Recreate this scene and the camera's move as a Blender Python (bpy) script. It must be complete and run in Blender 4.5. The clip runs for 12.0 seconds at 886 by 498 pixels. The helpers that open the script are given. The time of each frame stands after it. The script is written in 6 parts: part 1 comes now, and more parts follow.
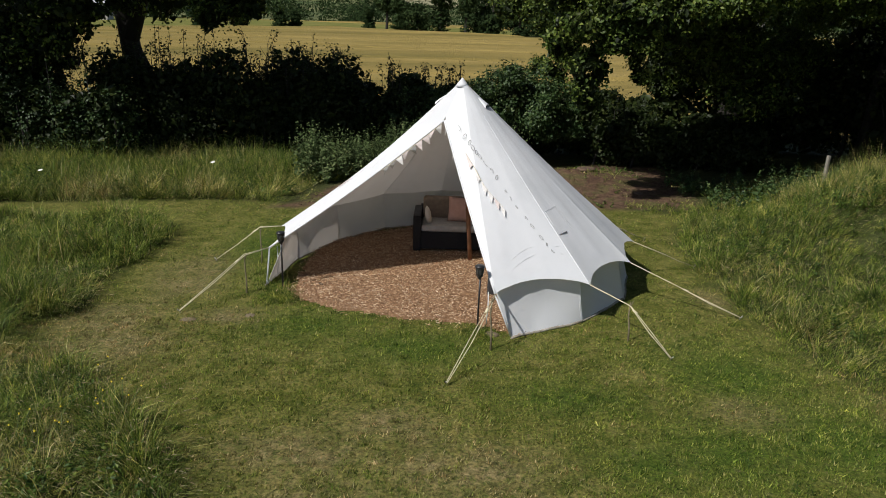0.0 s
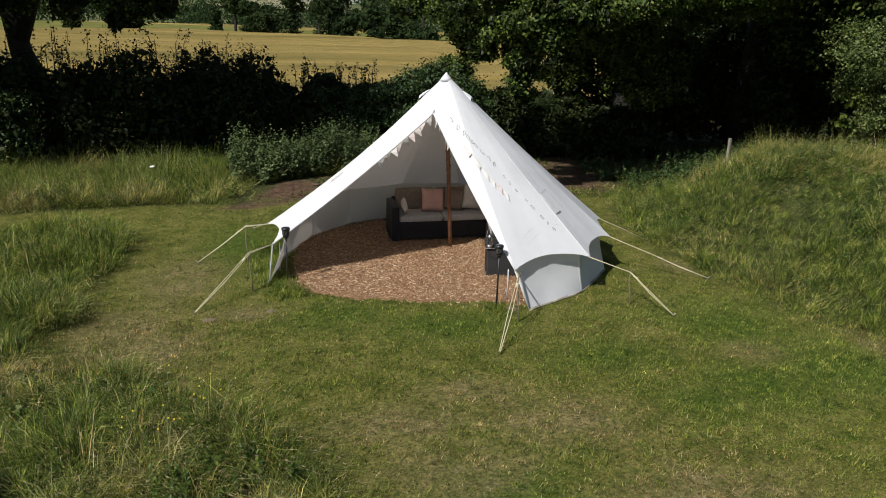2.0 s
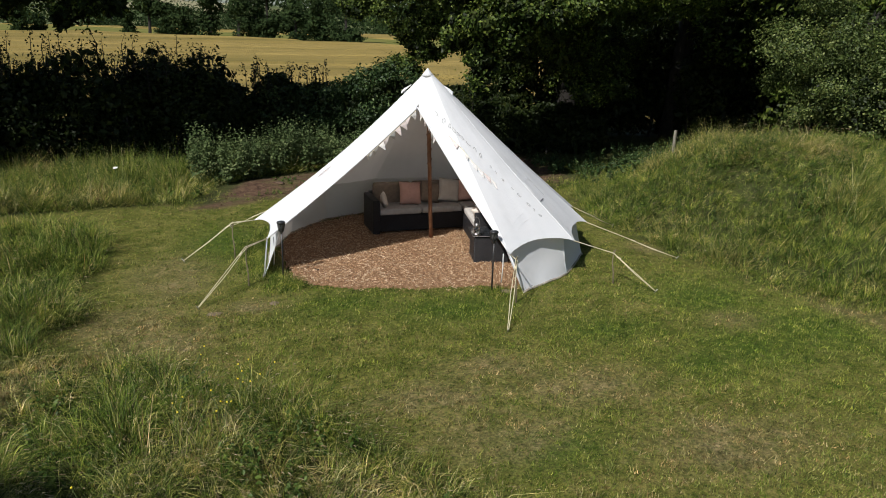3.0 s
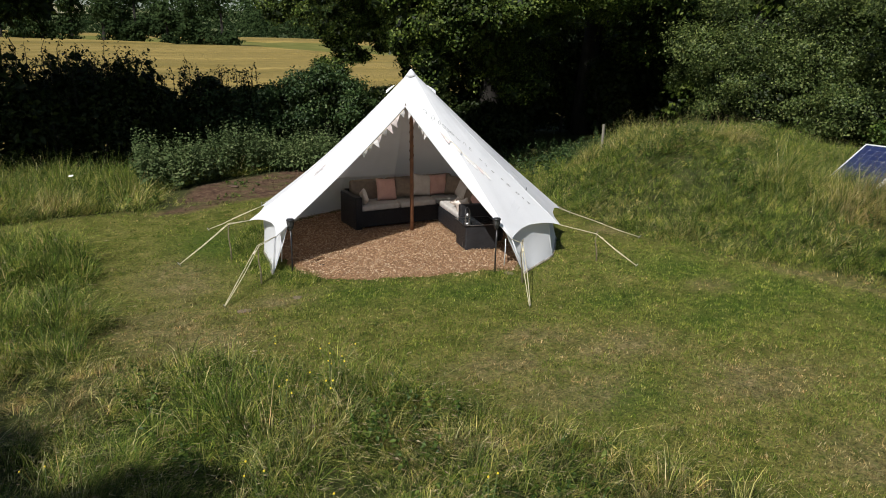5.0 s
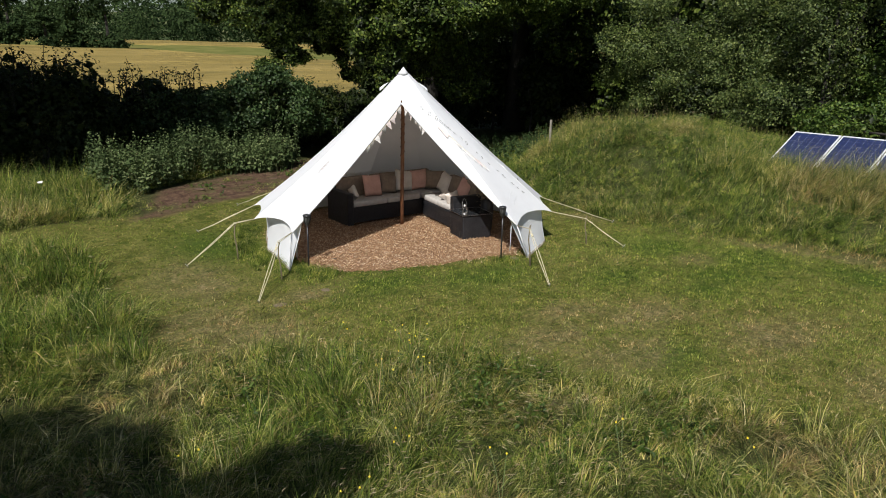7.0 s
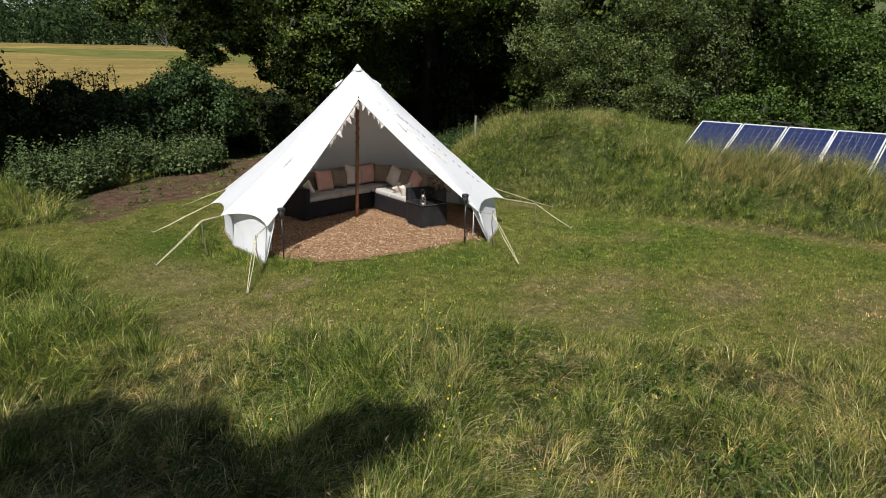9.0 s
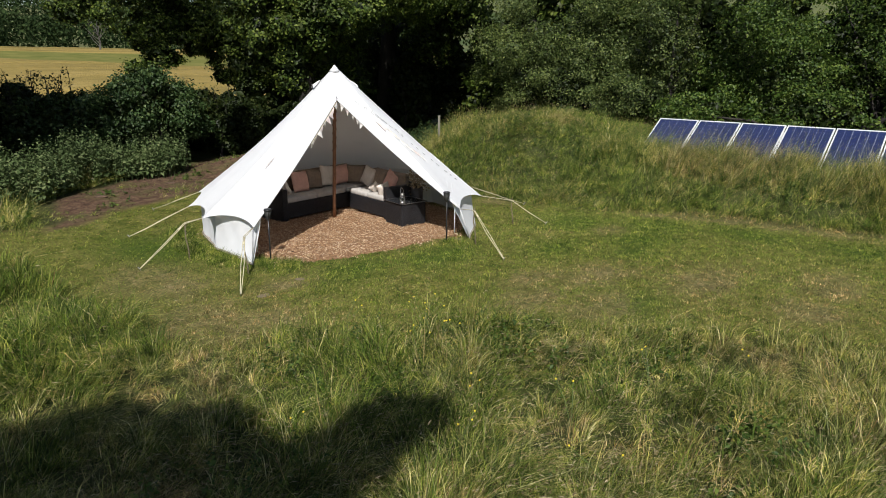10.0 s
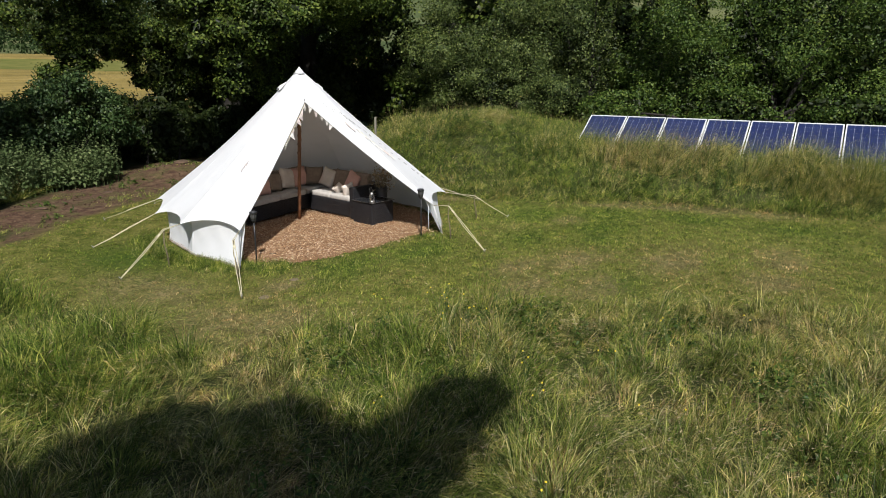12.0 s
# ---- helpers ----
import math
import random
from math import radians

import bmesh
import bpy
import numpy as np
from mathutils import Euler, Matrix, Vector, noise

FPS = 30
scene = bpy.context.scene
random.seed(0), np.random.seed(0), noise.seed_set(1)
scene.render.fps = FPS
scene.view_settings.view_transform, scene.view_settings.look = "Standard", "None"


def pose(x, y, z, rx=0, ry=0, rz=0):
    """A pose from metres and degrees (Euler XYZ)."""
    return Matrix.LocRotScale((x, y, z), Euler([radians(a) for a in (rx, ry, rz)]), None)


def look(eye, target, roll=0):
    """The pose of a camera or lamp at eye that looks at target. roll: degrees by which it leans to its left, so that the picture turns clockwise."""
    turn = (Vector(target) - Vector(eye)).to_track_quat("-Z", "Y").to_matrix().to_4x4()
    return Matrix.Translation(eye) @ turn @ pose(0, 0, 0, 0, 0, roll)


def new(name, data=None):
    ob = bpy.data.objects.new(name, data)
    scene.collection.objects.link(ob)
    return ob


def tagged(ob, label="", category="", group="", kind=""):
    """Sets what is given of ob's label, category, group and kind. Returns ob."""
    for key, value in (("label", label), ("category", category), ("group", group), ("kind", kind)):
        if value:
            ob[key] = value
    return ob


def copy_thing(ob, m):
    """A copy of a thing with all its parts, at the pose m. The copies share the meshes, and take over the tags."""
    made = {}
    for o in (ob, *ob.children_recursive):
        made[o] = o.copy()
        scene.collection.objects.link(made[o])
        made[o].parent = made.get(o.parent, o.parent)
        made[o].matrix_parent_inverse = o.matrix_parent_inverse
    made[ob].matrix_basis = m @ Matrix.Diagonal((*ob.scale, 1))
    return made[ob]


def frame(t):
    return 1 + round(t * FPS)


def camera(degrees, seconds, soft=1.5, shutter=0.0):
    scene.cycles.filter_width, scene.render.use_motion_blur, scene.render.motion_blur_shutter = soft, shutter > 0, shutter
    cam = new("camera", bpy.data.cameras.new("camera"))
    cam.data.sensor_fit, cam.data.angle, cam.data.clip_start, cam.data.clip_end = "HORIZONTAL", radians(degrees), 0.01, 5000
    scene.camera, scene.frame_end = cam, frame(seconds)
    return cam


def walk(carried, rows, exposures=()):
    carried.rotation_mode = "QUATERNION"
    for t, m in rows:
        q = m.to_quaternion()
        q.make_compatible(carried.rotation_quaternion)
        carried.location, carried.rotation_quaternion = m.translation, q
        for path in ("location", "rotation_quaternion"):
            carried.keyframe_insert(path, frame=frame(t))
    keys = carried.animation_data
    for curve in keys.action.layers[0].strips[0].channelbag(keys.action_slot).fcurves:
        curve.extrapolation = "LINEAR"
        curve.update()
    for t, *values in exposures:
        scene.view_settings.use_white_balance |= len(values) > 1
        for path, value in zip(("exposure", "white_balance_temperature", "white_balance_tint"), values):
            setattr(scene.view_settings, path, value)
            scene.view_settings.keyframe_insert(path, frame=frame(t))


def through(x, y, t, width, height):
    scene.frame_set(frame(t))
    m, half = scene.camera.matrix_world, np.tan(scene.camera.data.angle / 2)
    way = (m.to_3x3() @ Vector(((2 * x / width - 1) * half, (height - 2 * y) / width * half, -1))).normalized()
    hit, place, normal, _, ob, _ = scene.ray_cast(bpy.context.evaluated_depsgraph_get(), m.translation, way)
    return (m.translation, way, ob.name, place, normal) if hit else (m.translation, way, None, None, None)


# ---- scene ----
cam = camera(64.4, 12.0, soft=1.0)
METRES, EYE, TILT, LEAN, TURN = 10.74, 3.63, -0.7, 0.5, 0.0
ROWS = [
    (0.0, 0.0, 0.0, 0.0, 0.6, -16.55, -2.01),
    (0.5, -0.0484, -0.0059, -0.0031, -1.85, -16.4, -1.99),
    (1.0, -0.1013, -0.0146, -0.0067, -5.08, -16.28, -1.92),
    (1.5, -0.1514, -0.0254, -0.0106, -8.31, -16.13, -1.84),
    (2.0, -0.2029, -0.0329, -0.0147, -11.85, -15.96, -1.7),
    (2.5, -0.2501, -0.041, -0.0225, -15.14, -15.79, -1.62),
    (3.0, -0.3033, -0.0464, -0.0258, -18.37, -15.6, -1.5),
    (3.5, -0.3496, -0.0484, -0.0282, -21.18, -15.46, -1.39),
    (5.5, -0.5316, -0.0243, -0.0354, -30.93, -15.07, -0.99),
    (6.0, -0.5731, -0.009, -0.0392, -33.08, -14.98, -0.89),
    (6.5, -0.6135, -0.0004, -0.0392, -35.21, -14.91, -0.82),
    (7.0, -0.6538, 0.0104, -0.0407, -37.51, -14.85, -0.72),
    (9.0, -0.7779, 0.0473, -0.0512, -46.81, -14.59, -0.32),
    (9.5, -0.8034, 0.0608, -0.0525, -49.06, -14.52, -0.21),
    (10.0, -0.8335, 0.0786, -0.0527, -51.49, -14.49, -0.06),
    (10.5, -0.864, 0.0978, -0.0546, -53.58, -14.48, 0.07),
    (11.0, -0.8933, 0.1197, -0.054, -55.91, -14.42, 0.19),
    (11.5, -0.9164, 0.1402, -0.0536, -58.08, -14.37, 0.32),
    (12.0, -0.9399, 0.1675, -0.0547, -60.48, -14.33, 0.47),
]
walk(cam, [(t, pose(0, 0, EYE, TILT, LEAN, TURN) @ pose(METRES * x, METRES * y, METRES * z, 90 + pitch, roll, yaw)) for t, x, y, z, yaw, pitch, roll in ROWS], [(0, -0.06), (2.5, 0.02), (5.5, 0.08), (12, 0.19)])

# ---- light ----
SUN = Vector((-0.77, -0.58, 1.0)).normalized()
world = bpy.data.worlds.new("sky")
scene.world = world
world.use_nodes = True
wn = world.node_tree
sky = wn.nodes.new("ShaderNodeTexSky")
sky.sky_type = "NISHITA"
sky.sun_disc = False
sky.sun_elevation = math.asin(SUN.z)
sky.sun_rotation = math.atan2(SUN.x, SUN.y)
wn.links.new(sky.outputs[0], wn.nodes["Background"].inputs[0])
wn.nodes["Background"].inputs[1].default_value = 0.062
lamp = bpy.data.lights.new("sun", "SUN")
lamp.energy, lamp.angle, lamp.color = 5.0, radians(0.6), (1.0, 0.965, 0.91)
sun = new("sun", lamp)
sun.matrix_world = look((0, 0, 40), Vector((0, 0, 40)) - SUN)

# ---- materials ----
rng = np.random.default_rng(7)


class Mat:
    """A small builder for node materials."""

    def __init__(self, name):
        self.m = bpy.data.materials.new(name)
        self.m.use_nodes = True
        self.t = self.m.node_tree
        self.p = self.t.nodes["Principled BSDF"]
        self.coord = None

    def node(self, kind, **kw):
        n = self.t.nodes.new(kind)
        for k, v in kw.items():
            n.inputs[k.replace("_", " ")].default_value = v
        return n

    def link(self, a, b):
        self.t.links.new(a, b)

    def place(self, obj=False):
        if obj:
            return self.t.nodes.new("ShaderNodeTexCoord").outputs["Object"]
        if self.coord is None:
            self.coord = self.t.nodes.new("ShaderNodeNewGeometry").outputs["Position"]
        return self.coord

    def noise(self, scale, detail=4, rough=0.55, obj=False, stretch=None):
        n = self.node("ShaderNodeTexNoise", Scale=scale, Detail=detail, Roughness=rough)
        src = self.place(obj)
        if stretch:
            mp = self.t.nodes.new("ShaderNodeMapping")
            mp.inputs["Scale"].default_value = stretch
            self.link(src, mp.inputs[0])
            src = mp.outputs[0]
        self.link(src, n.inputs["Vector"])
        return n.outputs["Fac"]

    def ramp(self, fac, stops):
        n = self.t.nodes.new("ShaderNodeValToRGB")
        el = n.color_ramp.elements
        while len(el) < len(stops):
            el.new(0.5)
        for e, (pos, col) in zip(el, stops):
            e.position, e.color = pos, (*col, 1)
        self.link(fac, n.inputs[0])
        return n.outputs[0]

    def mix(self, fac, a, b, mode="MIX"):
        n = self.t.nodes.new("ShaderNodeMix")
        n.data_type, n.blend_type = "RGBA", mode
        for sock, val in ((n.inputs[0], fac), (n.inputs[6], a), (n.inputs[7], b)):
            if isinstance(val, (int, float)):
                sock.default_value = val
            elif isinstance(val, tuple):
                sock.default_value = (*val, 1)
            else:
                self.link(val, sock)
        return n.outputs[2]

    def attr(self, name):
        n = self.t.nodes.new("ShaderNodeAttribute")
        n.attribute_name = name
        return n.outputs["Fac"]

    def island(self):
        return self.t.nodes.new("ShaderNodeNewGeometry").outputs["Random Per Island"]

    def rand(self):
        return self.t.nodes.new("ShaderNodeObjectInfo").outputs["Random"]

    def bump(self, height, strength=0.3, dist=0.01):
        b = self.node("ShaderNodeBump", Strength=strength, Distance=dist)
        self.link(height, b.inputs["Height"])
        self.link(b.outputs[0], self.p.inputs["Normal"])

    def done(self, color=None, rough=0.6, metal=0.0, spec=None):
        if color is not None:
            if isinstance(color, tuple):
                self.p.inputs["Base Color"].default_value = (*color, 1)
            else:
                self.link(color, self.p.inputs["Base Color"])
        self.p.inputs["Roughness"].default_value = rough
        self.p.inputs["Metallic"].default_value = metal
        if spec is not None:
            self.p.inputs["Specular IOR Level"].default_value = spec
        return self.m

    def leafy(self, color, through=0.3, rough=0.55, spec=0.3, tint=None):
        """Thin leaves and blades: part of the light passes through."""
        self.done(color, rough, spec=spec)
        tr = self.t.nodes.new("ShaderNodeBsdfTranslucent")
        self.link(color if tint is None else self.mix(1.0, color, tint, "MULTIPLY"), tr.inputs[0])
        mx = self.t.nodes.new("ShaderNodeMixShader")
        mx.inputs[0].default_value = through
        self.link(self.p.outputs[0], mx.inputs[1])
        self.link(tr.outputs[0], mx.inputs[2])
        self.link(mx.outputs[0], self.t.nodes["Material Output"].inputs[0])
        return self.m


def simple(name, a, b, scale=8, rough=0.6, metal=0.0, bump=0.0, obj=True, spec=None):
    m = Mat(name)
    f = m.noise(scale, obj=obj)
    if bump:
        m.bump(m.noise(scale * 6, obj=obj), bump)
    return m.done(m.ramp(f, [(0.3, a), (0.7, b)]), rough, metal, spec)


def leaf_mat(name, stops, through=0.3, spec=0.3, rough=0.5, patch=0.35, patch_scale=0.9, drifts=0.0, tufts=0.0):
    m = Mat(name)
    col = m.ramp(m.island(), stops)
    big = m.ramp(m.noise(patch_scale, 3), [(0.35, (0.62, 0.66, 0.6)), (0.65, (1.2, 1.15, 1.0))])
    col = m.mix(patch * 2, col, big, "MULTIPLY")
    if drifts:
        col = m.mix(drifts, col, m.ramp(m.noise(2.1, 5, 0.65), [(0.36, (0.34, 0.43, 0.30)), (0.47, (0.88, 0.92, 0.85)), (0.56, (1.12, 1.08, 1.05)), (0.66, (1.5, 1.34, 1.3))]), "MULTIPLY")
    if tufts:
        col = m.mix(tufts, col, m.ramp(m.noise(7.5, 3, 0.6), [(0.38, (0.34, 0.43, 0.30)), (0.5, (1.02, 1.03, 0.96)), (0.64, (1.68, 1.50, 1.42))]), "MULTIPLY")
    return m.leafy(col, through, rough, spec)


def ground_mat():
    m = Mat("ground_cover")
    fine = m.noise(34, 6, 0.75)
    lawn = m.ramp(m.noise(2.6, 6, 0.7), [(0.30, (0.055, 0.078, 0.012)), (0.42, (0.105, 0.115, 0.023)), (0.52, (0.150, 0.150, 0.040)), (0.64, (0.205, 0.188, 0.064)), (0.80, (0.30, 0.25, 0.12))])
    green = m.ramp(m.noise(6.0, 5, 0.7), [(0.35, (0.045, 0.084, 0.010)), (0.7, (0.098, 0.138, 0.022))])
    dry = m.ramp(m.noise(8.0, 5, 0.7), [(0.3, (0.12, 0.10, 0.045)), (0.5, (0.20, 0.165, 0.085)), (0.7, (0.31, 0.25, 0.15))])
    scraps = m.noise(1.7, 5, 0.7)
    lawn = m.mix(m.mix(m.attr("green"), (0, 0, 0), m.ramp(scraps, [(0.25, (0.55, 0.55, 0.55)), (0.5, (1, 1, 1))])), lawn, green)
    lawn = m.mix(m.mix(m.attr("dry"), (0, 0, 0), m.ramp(scraps, [(0.35, (1, 1, 1)), (0.65, (0.25, 0.25, 0.25))])), lawn, dry)
    lawn = m.mix(0.9, lawn, m.ramp(m.noise(11, 5, 0.8), [(0.32, (0.58, 0.74, 0.5)), (0.5, (1.0, 1.02, 0.95)), (0.7, (1.42, 1.25, 1.25))]), "MULTIPLY")
    lawn = m.mix(0.9, lawn, m.ramp(fine, [(0.34, (0.16, 0.18, 0.13)), (0.66, (1.75, 1.68, 1.55))]), "MULTIPLY")
    clover = m.ramp(m.noise(19, 5, 0.7), [(0.54, (0, 0, 0)), (0.62, (0.75, 0.75, 0.75))])
    lawn = m.mix(clover, lawn, m.mix(1.0, lawn, (0.42, 0.66, 0.34), "MULTIPLY"))
    thatch = m.ramp(m.noise(15, 6, 0.75, stretch=(1.0, 1.25, 1.0)), [(0.58, (0, 0, 0)), (0.70, (0.7, 0.7, 0.7))])
    lawn = m.mix(thatch, lawn, dry)
    soil = m.ramp(m.noise(5, 6, 0.7), [(0.25, (0.030, 0.019, 0.013)), (0.46, (0.085, 0.050, 0.034)), (0.62, (0.150, 0.100, 0.064)), (0.72, (0.15, 0.14, 0.055)), (0.85, (0.27, 0.20, 0.125))])
    soil = m.mix(m.ramp(m.noise(1.5, 6, 0.7), [(0.5, (0, 0, 0)), (0.58, (0.75, 0.75, 0.75))]), soil, m.ramp(m.noise(9, 5, 0.7), [(0.35, (0.05, 0.055, 0.02)), (0.65, (0.14, 0.125, 0.05))]))
    soil = m.mix(0.8, soil, m.ramp(m.noise(30, 4), [(0.3, (0.5, 0.5, 0.5)), (0.7, (1.4, 1.35, 1.3))]), "MULTIPLY")
    rough = m.ramp(m.noise(6, 5), [(0.3, (0.022, 0.032, 0.009)), (0.7, (0.065, 0.068, 0.022))])
    far = m.ramp(m.noise(0.02, 3), [(0.4, (0.06, 0.085, 0.03)), (0.6, (0.13, 0.14, 0.06))])
    lawn = m.mix(1.0, lawn, (0.84, 0.84, 0.84), "MULTIPLY")
    c = m.mix(m.attr("rough"), lawn, rough)
    c = m.mix(m.attr("soil"), c, soil)
    c = m.mix(m.attr("far"), c, far)
    m.bump(fine, 0.6, 0.03)
    return m.done(c, 0.9, spec=0.15)


def wheat_mat():
    m = Mat("ripe_wheat")
    c = m.ramp(m.noise(0.10, 6, 0.65, stretch=(0.22, 1.5, 1)), [(0.30, (0.14, 0.122, 0.036)), (0.44, (0.24, 0.185, 0.058)), (0.56, (0.30, 0.225, 0.074)), (0.70, (0.39, 0.295, 0.11))])
    c = m.mix(0.7, c, m.ramp(m.noise(2.2, 5, 0.75, stretch=(0.35, 1, 1)), [(0.3, (0.62, 0.64, 0.55)), (0.7, (1.25, 1.22, 1.15))]), "MULTIPLY")
    m.bump(m.noise(9, 3), 0.8, 0.2)
    return m.done(c, 0.85, spec=0.15)


def canvas_mat():
    m = Mat("cotton_canvas")
    weave = m.noise(420, 2, obj=True)
    folds = m.noise(2.2, 3, 0.5, obj=True, stretch=(1, 1, 0.35))
    stain = m.ramp(m.noise(1.4, 6, 0.65, obj=True), [(0.3, (0.83, 0.86, 0.90)), (0.5, (0.88, 0.91, 0.955)), (0.8, (0.90, 0.93, 0.97))])
    m.bump(m.mix(0.08, folds, weave), 0.22, 0.05)
    return m.leafy(stain, 0.36, 0.85, 0.15, (0.96, 0.87, 0.77))


def chip_mat(name, dark):
    m = Mat(name)
    f = m.island() if not dark else m.noise(60, 4)
    c = m.ramp(f, [(0.0, (0.095, 0.042, 0.023)), (0.21, (0.265, 0.138, 0.071)), (0.48, (0.49, 0.30, 0.168)), (0.77, (0.70, 0.495, 0.31)), (1.0, (0.86, 0.725, 0.54))])
    if dark:
        c = m.mix(0.8, c, (0.45, 0.4, 0.38), "MULTIPLY")
        m.bump(m.noise(70, 4), 1.0, 0.03)
    return m.done(c, 0.8, spec=0.2)


def wicker_mat():
    m = Mat("dark_wicker")
    w = m.t.nodes.new("ShaderNodeTexWave")
    w.inputs["Scale"].default_value = 42
    w.inputs["Distortion"].default_value = 1.2
    w.bands_direction = "Z"
    m.link(m.place(True), w.inputs["Vector"])
    stain = m.noise(7, 4, obj=True)
    m.bump(w.outputs["Color"], 0.5, 0.006)
    c = m.mix(0.55, m.ramp(w.outputs["Color"], [(0.2, (0.007, 0.007, 0.009)), (0.8, (0.022, 0.022, 0.026))]), m.ramp(stain, [(0.3, (0.008, 0.008, 0.010)), (0.7, (0.028, 0.028, 0.032))]))
    return m.done(c, 0.5, spec=0.35)


GROUND = ground_mat()
WHEAT = wheat_mat()
CANVAS = canvas_mat()
CHIPS, CHIPBED = chip_mat("wood_chip", False), chip_mat("wood_chip_bed", True)
WICKER = wicker_mat()
LAWN_BLADE = leaf_mat("mown_grass", [(0.0, (0.085, 0.125, 0.018)), (0.45, (0.195, 0.232, 0.046)), (0.8, (0.295, 0.305, 0.080)), (1.0, (0.46, 0.43, 0.19))], 0.25, 0.2, patch=0.5, patch_scale=3.0)
LONG_BLADE = leaf_mat("long_grass", [(0.0, (0.026, 0.046, 0.008)), (0.3, (0.115, 0.155, 0.028)), (0.65, (0.29, 0.305, 0.082)), (0.90, (0.54, 0.51, 0.23)), (1.0, (0.80, 0.75, 0.50))], 0.24, 0.25, 0.55, patch=0.42, patch_scale=6.0, drifts=0.95, tufts=0.8)
LUSH_BLADE = leaf_mat("lush_grass", [(0.0, (0.018, 0.042, 0.006)), (0.4, (0.096, 0.165, 0.023)), (0.8, (0.235, 0.295, 0.058)), (1.0, (0.44, 0.47, 0.16))], 0.24, 0.2, 0.6, patch=0.42, patch_scale=6.0, drifts=0.95, tufts=0.8)
STRAW_BLADE = leaf_mat("dry_grass", [(0.0, (0.12, 0.085, 0.036)), (0.5, (0.29, 0.23, 0.11)), (1.0, (0.58, 0.50, 0.31))], 0.3, 0.2, 0.6, patch=0.42, patch_scale=6.0, drifts=0.95, tufts=0.8)
SEED = leaf_mat("grass_seed", [(0.0, (0.17, 0.115, 0.075)), (0.5, (0.33, 0.255, 0.17)), (1.0, (0.60, 0.52, 0.37))], 0.25, 0.2, patch=0.3)
OAK = leaf_mat("oak_leaf", [(0.0, (0.032, 0.060, 0.010)), (0.6, (0.074, 0.118, 0.021)), (1.0, (0.18, 0.225, 0.045))], 0.30, 0.25)
# near-black: part of the shade in hedges and inner crowns is in this colour
HEDGE_SHADE = leaf_mat("hedge_shade_leaf", [(0.0, (0.010, 0.018, 0.005)), (0.7, (0.022, 0.036, 0.009)), (1.0, (0.058, 0.072, 0.020))], 0.2, 0.2)
IVY = leaf_mat("ivy_leaf", [(0.0, (0.020, 0.044, 0.014)), (0.7, (0.046, 0.086, 0.027)), (1.0, (0.115, 0.165, 0.058))], 0.2, 0.3, 0.5)
WILLOW = leaf_mat("sallow_leaf", [(0.0, (0.034, 0.060, 0.015)), (0.6, (0.088, 0.128, 0.034)), (1.0, (0.22, 0.26, 0.090))], 0.25, 0.3, 0.5)
BRAMBLE = leaf_mat("bramble_leaf", [(0.0, (0.030, 0.064, 0.012)), (0.6, (0.068, 0.120, 0.020)), (1.0, (0.16, 0.215, 0.045))], 0.28, 0.3, 0.5)
NETTLE = leaf_mat("nettle_leaf", [(0.0, (0.055, 0.088, 0.032)), (0.6, (0.105, 0.150, 0.062)), (1.0, (0.18, 0.22, 0.105))], 0.25, 0.12, 0.7)
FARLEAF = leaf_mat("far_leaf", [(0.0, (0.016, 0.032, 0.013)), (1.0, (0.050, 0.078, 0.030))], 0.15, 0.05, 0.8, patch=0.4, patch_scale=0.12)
BARK = simple("bark", (0.011, 0.009, 0.008), (0.030, 0.026, 0.021), 5, 0.9, bump=0.8)
POLE_WOOD = simple("pole_wood", (0.17, 0.075, 0.038), (0.28, 0.135, 0.07), 9, 0.6, bump=0.3)
STICK_WOOD = simple("stick_wood", (0.10, 0.085, 0.05), (0.22, 0.18, 0.11), 20, 0.8, bump=0.3)
POST_WOOD = simple("weathered_post", (0.15, 0.135, 0.11), (0.26, 0.24, 0.20), 12, 0.85, bump=0.4)
ROPE = simple("cotton_rope", (0.50, 0.44, 0.28), (0.68, 0.63, 0.46), 60, 0.85, bump=0.4)
STEEL = simple("galvanised_steel", (0.30, 0.30, 0.31), (0.5, 0.5, 0.5), 30, 0.4, 1.0)
BLACK = simple("black_plastic", (0.012, 0.012, 0.013), (0.03, 0.03, 0.032), 12, 0.35)
MESHGREY = simple("vent_mesh", (0.16, 0.16, 0.17), (0.26, 0.26, 0.27), 90, 0.9)
ALU = simple("aluminium_frame", (0.74, 0.75, 0.76), (0.84, 0.85, 0.86), 10, 0.45, 0.25)
BACKSHEET = simple("panel_backsheet", (0.42, 0.45, 0.52), (0.50, 0.53, 0.58), 5, 0.25)
SEATGREY = simple("seat_cushion_grey", (0.40, 0.38, 0.36), (0.50, 0.48, 0.455), 14, 0.9, bump=0.15)
BROWN = simple("taupe_cushion", (0.21, 0.16, 0.12), (0.29, 0.225, 0.175), 14, 0.9, bump=0.15)
PINK = simple("blush_cushion", (0.60, 0.35, 0.29), (0.70, 0.43, 0.36), 10, 0.9, bump=0.2)
CREAM = simple("cream_cushion", (0.62, 0.55, 0.49), (0.72, 0.66, 0.60), 10, 0.9, bump=0.2)
FLAG = simple("bunting_cloth", (0.58, 0.56, 0.54), (0.74, 0.72, 0.70), 14, 0.9, bump=0.2)
FLAGPINK = simple("bunting_cloth_pink", (0.56, 0.48, 0.46), (0.70, 0.62, 0.60), 14, 0.9, bump=0.2)
YELLOW = simple("yellow_petal", (0.75, 0.55, 0.02), (0.85, 0.68, 0.05), 30, 0.6)
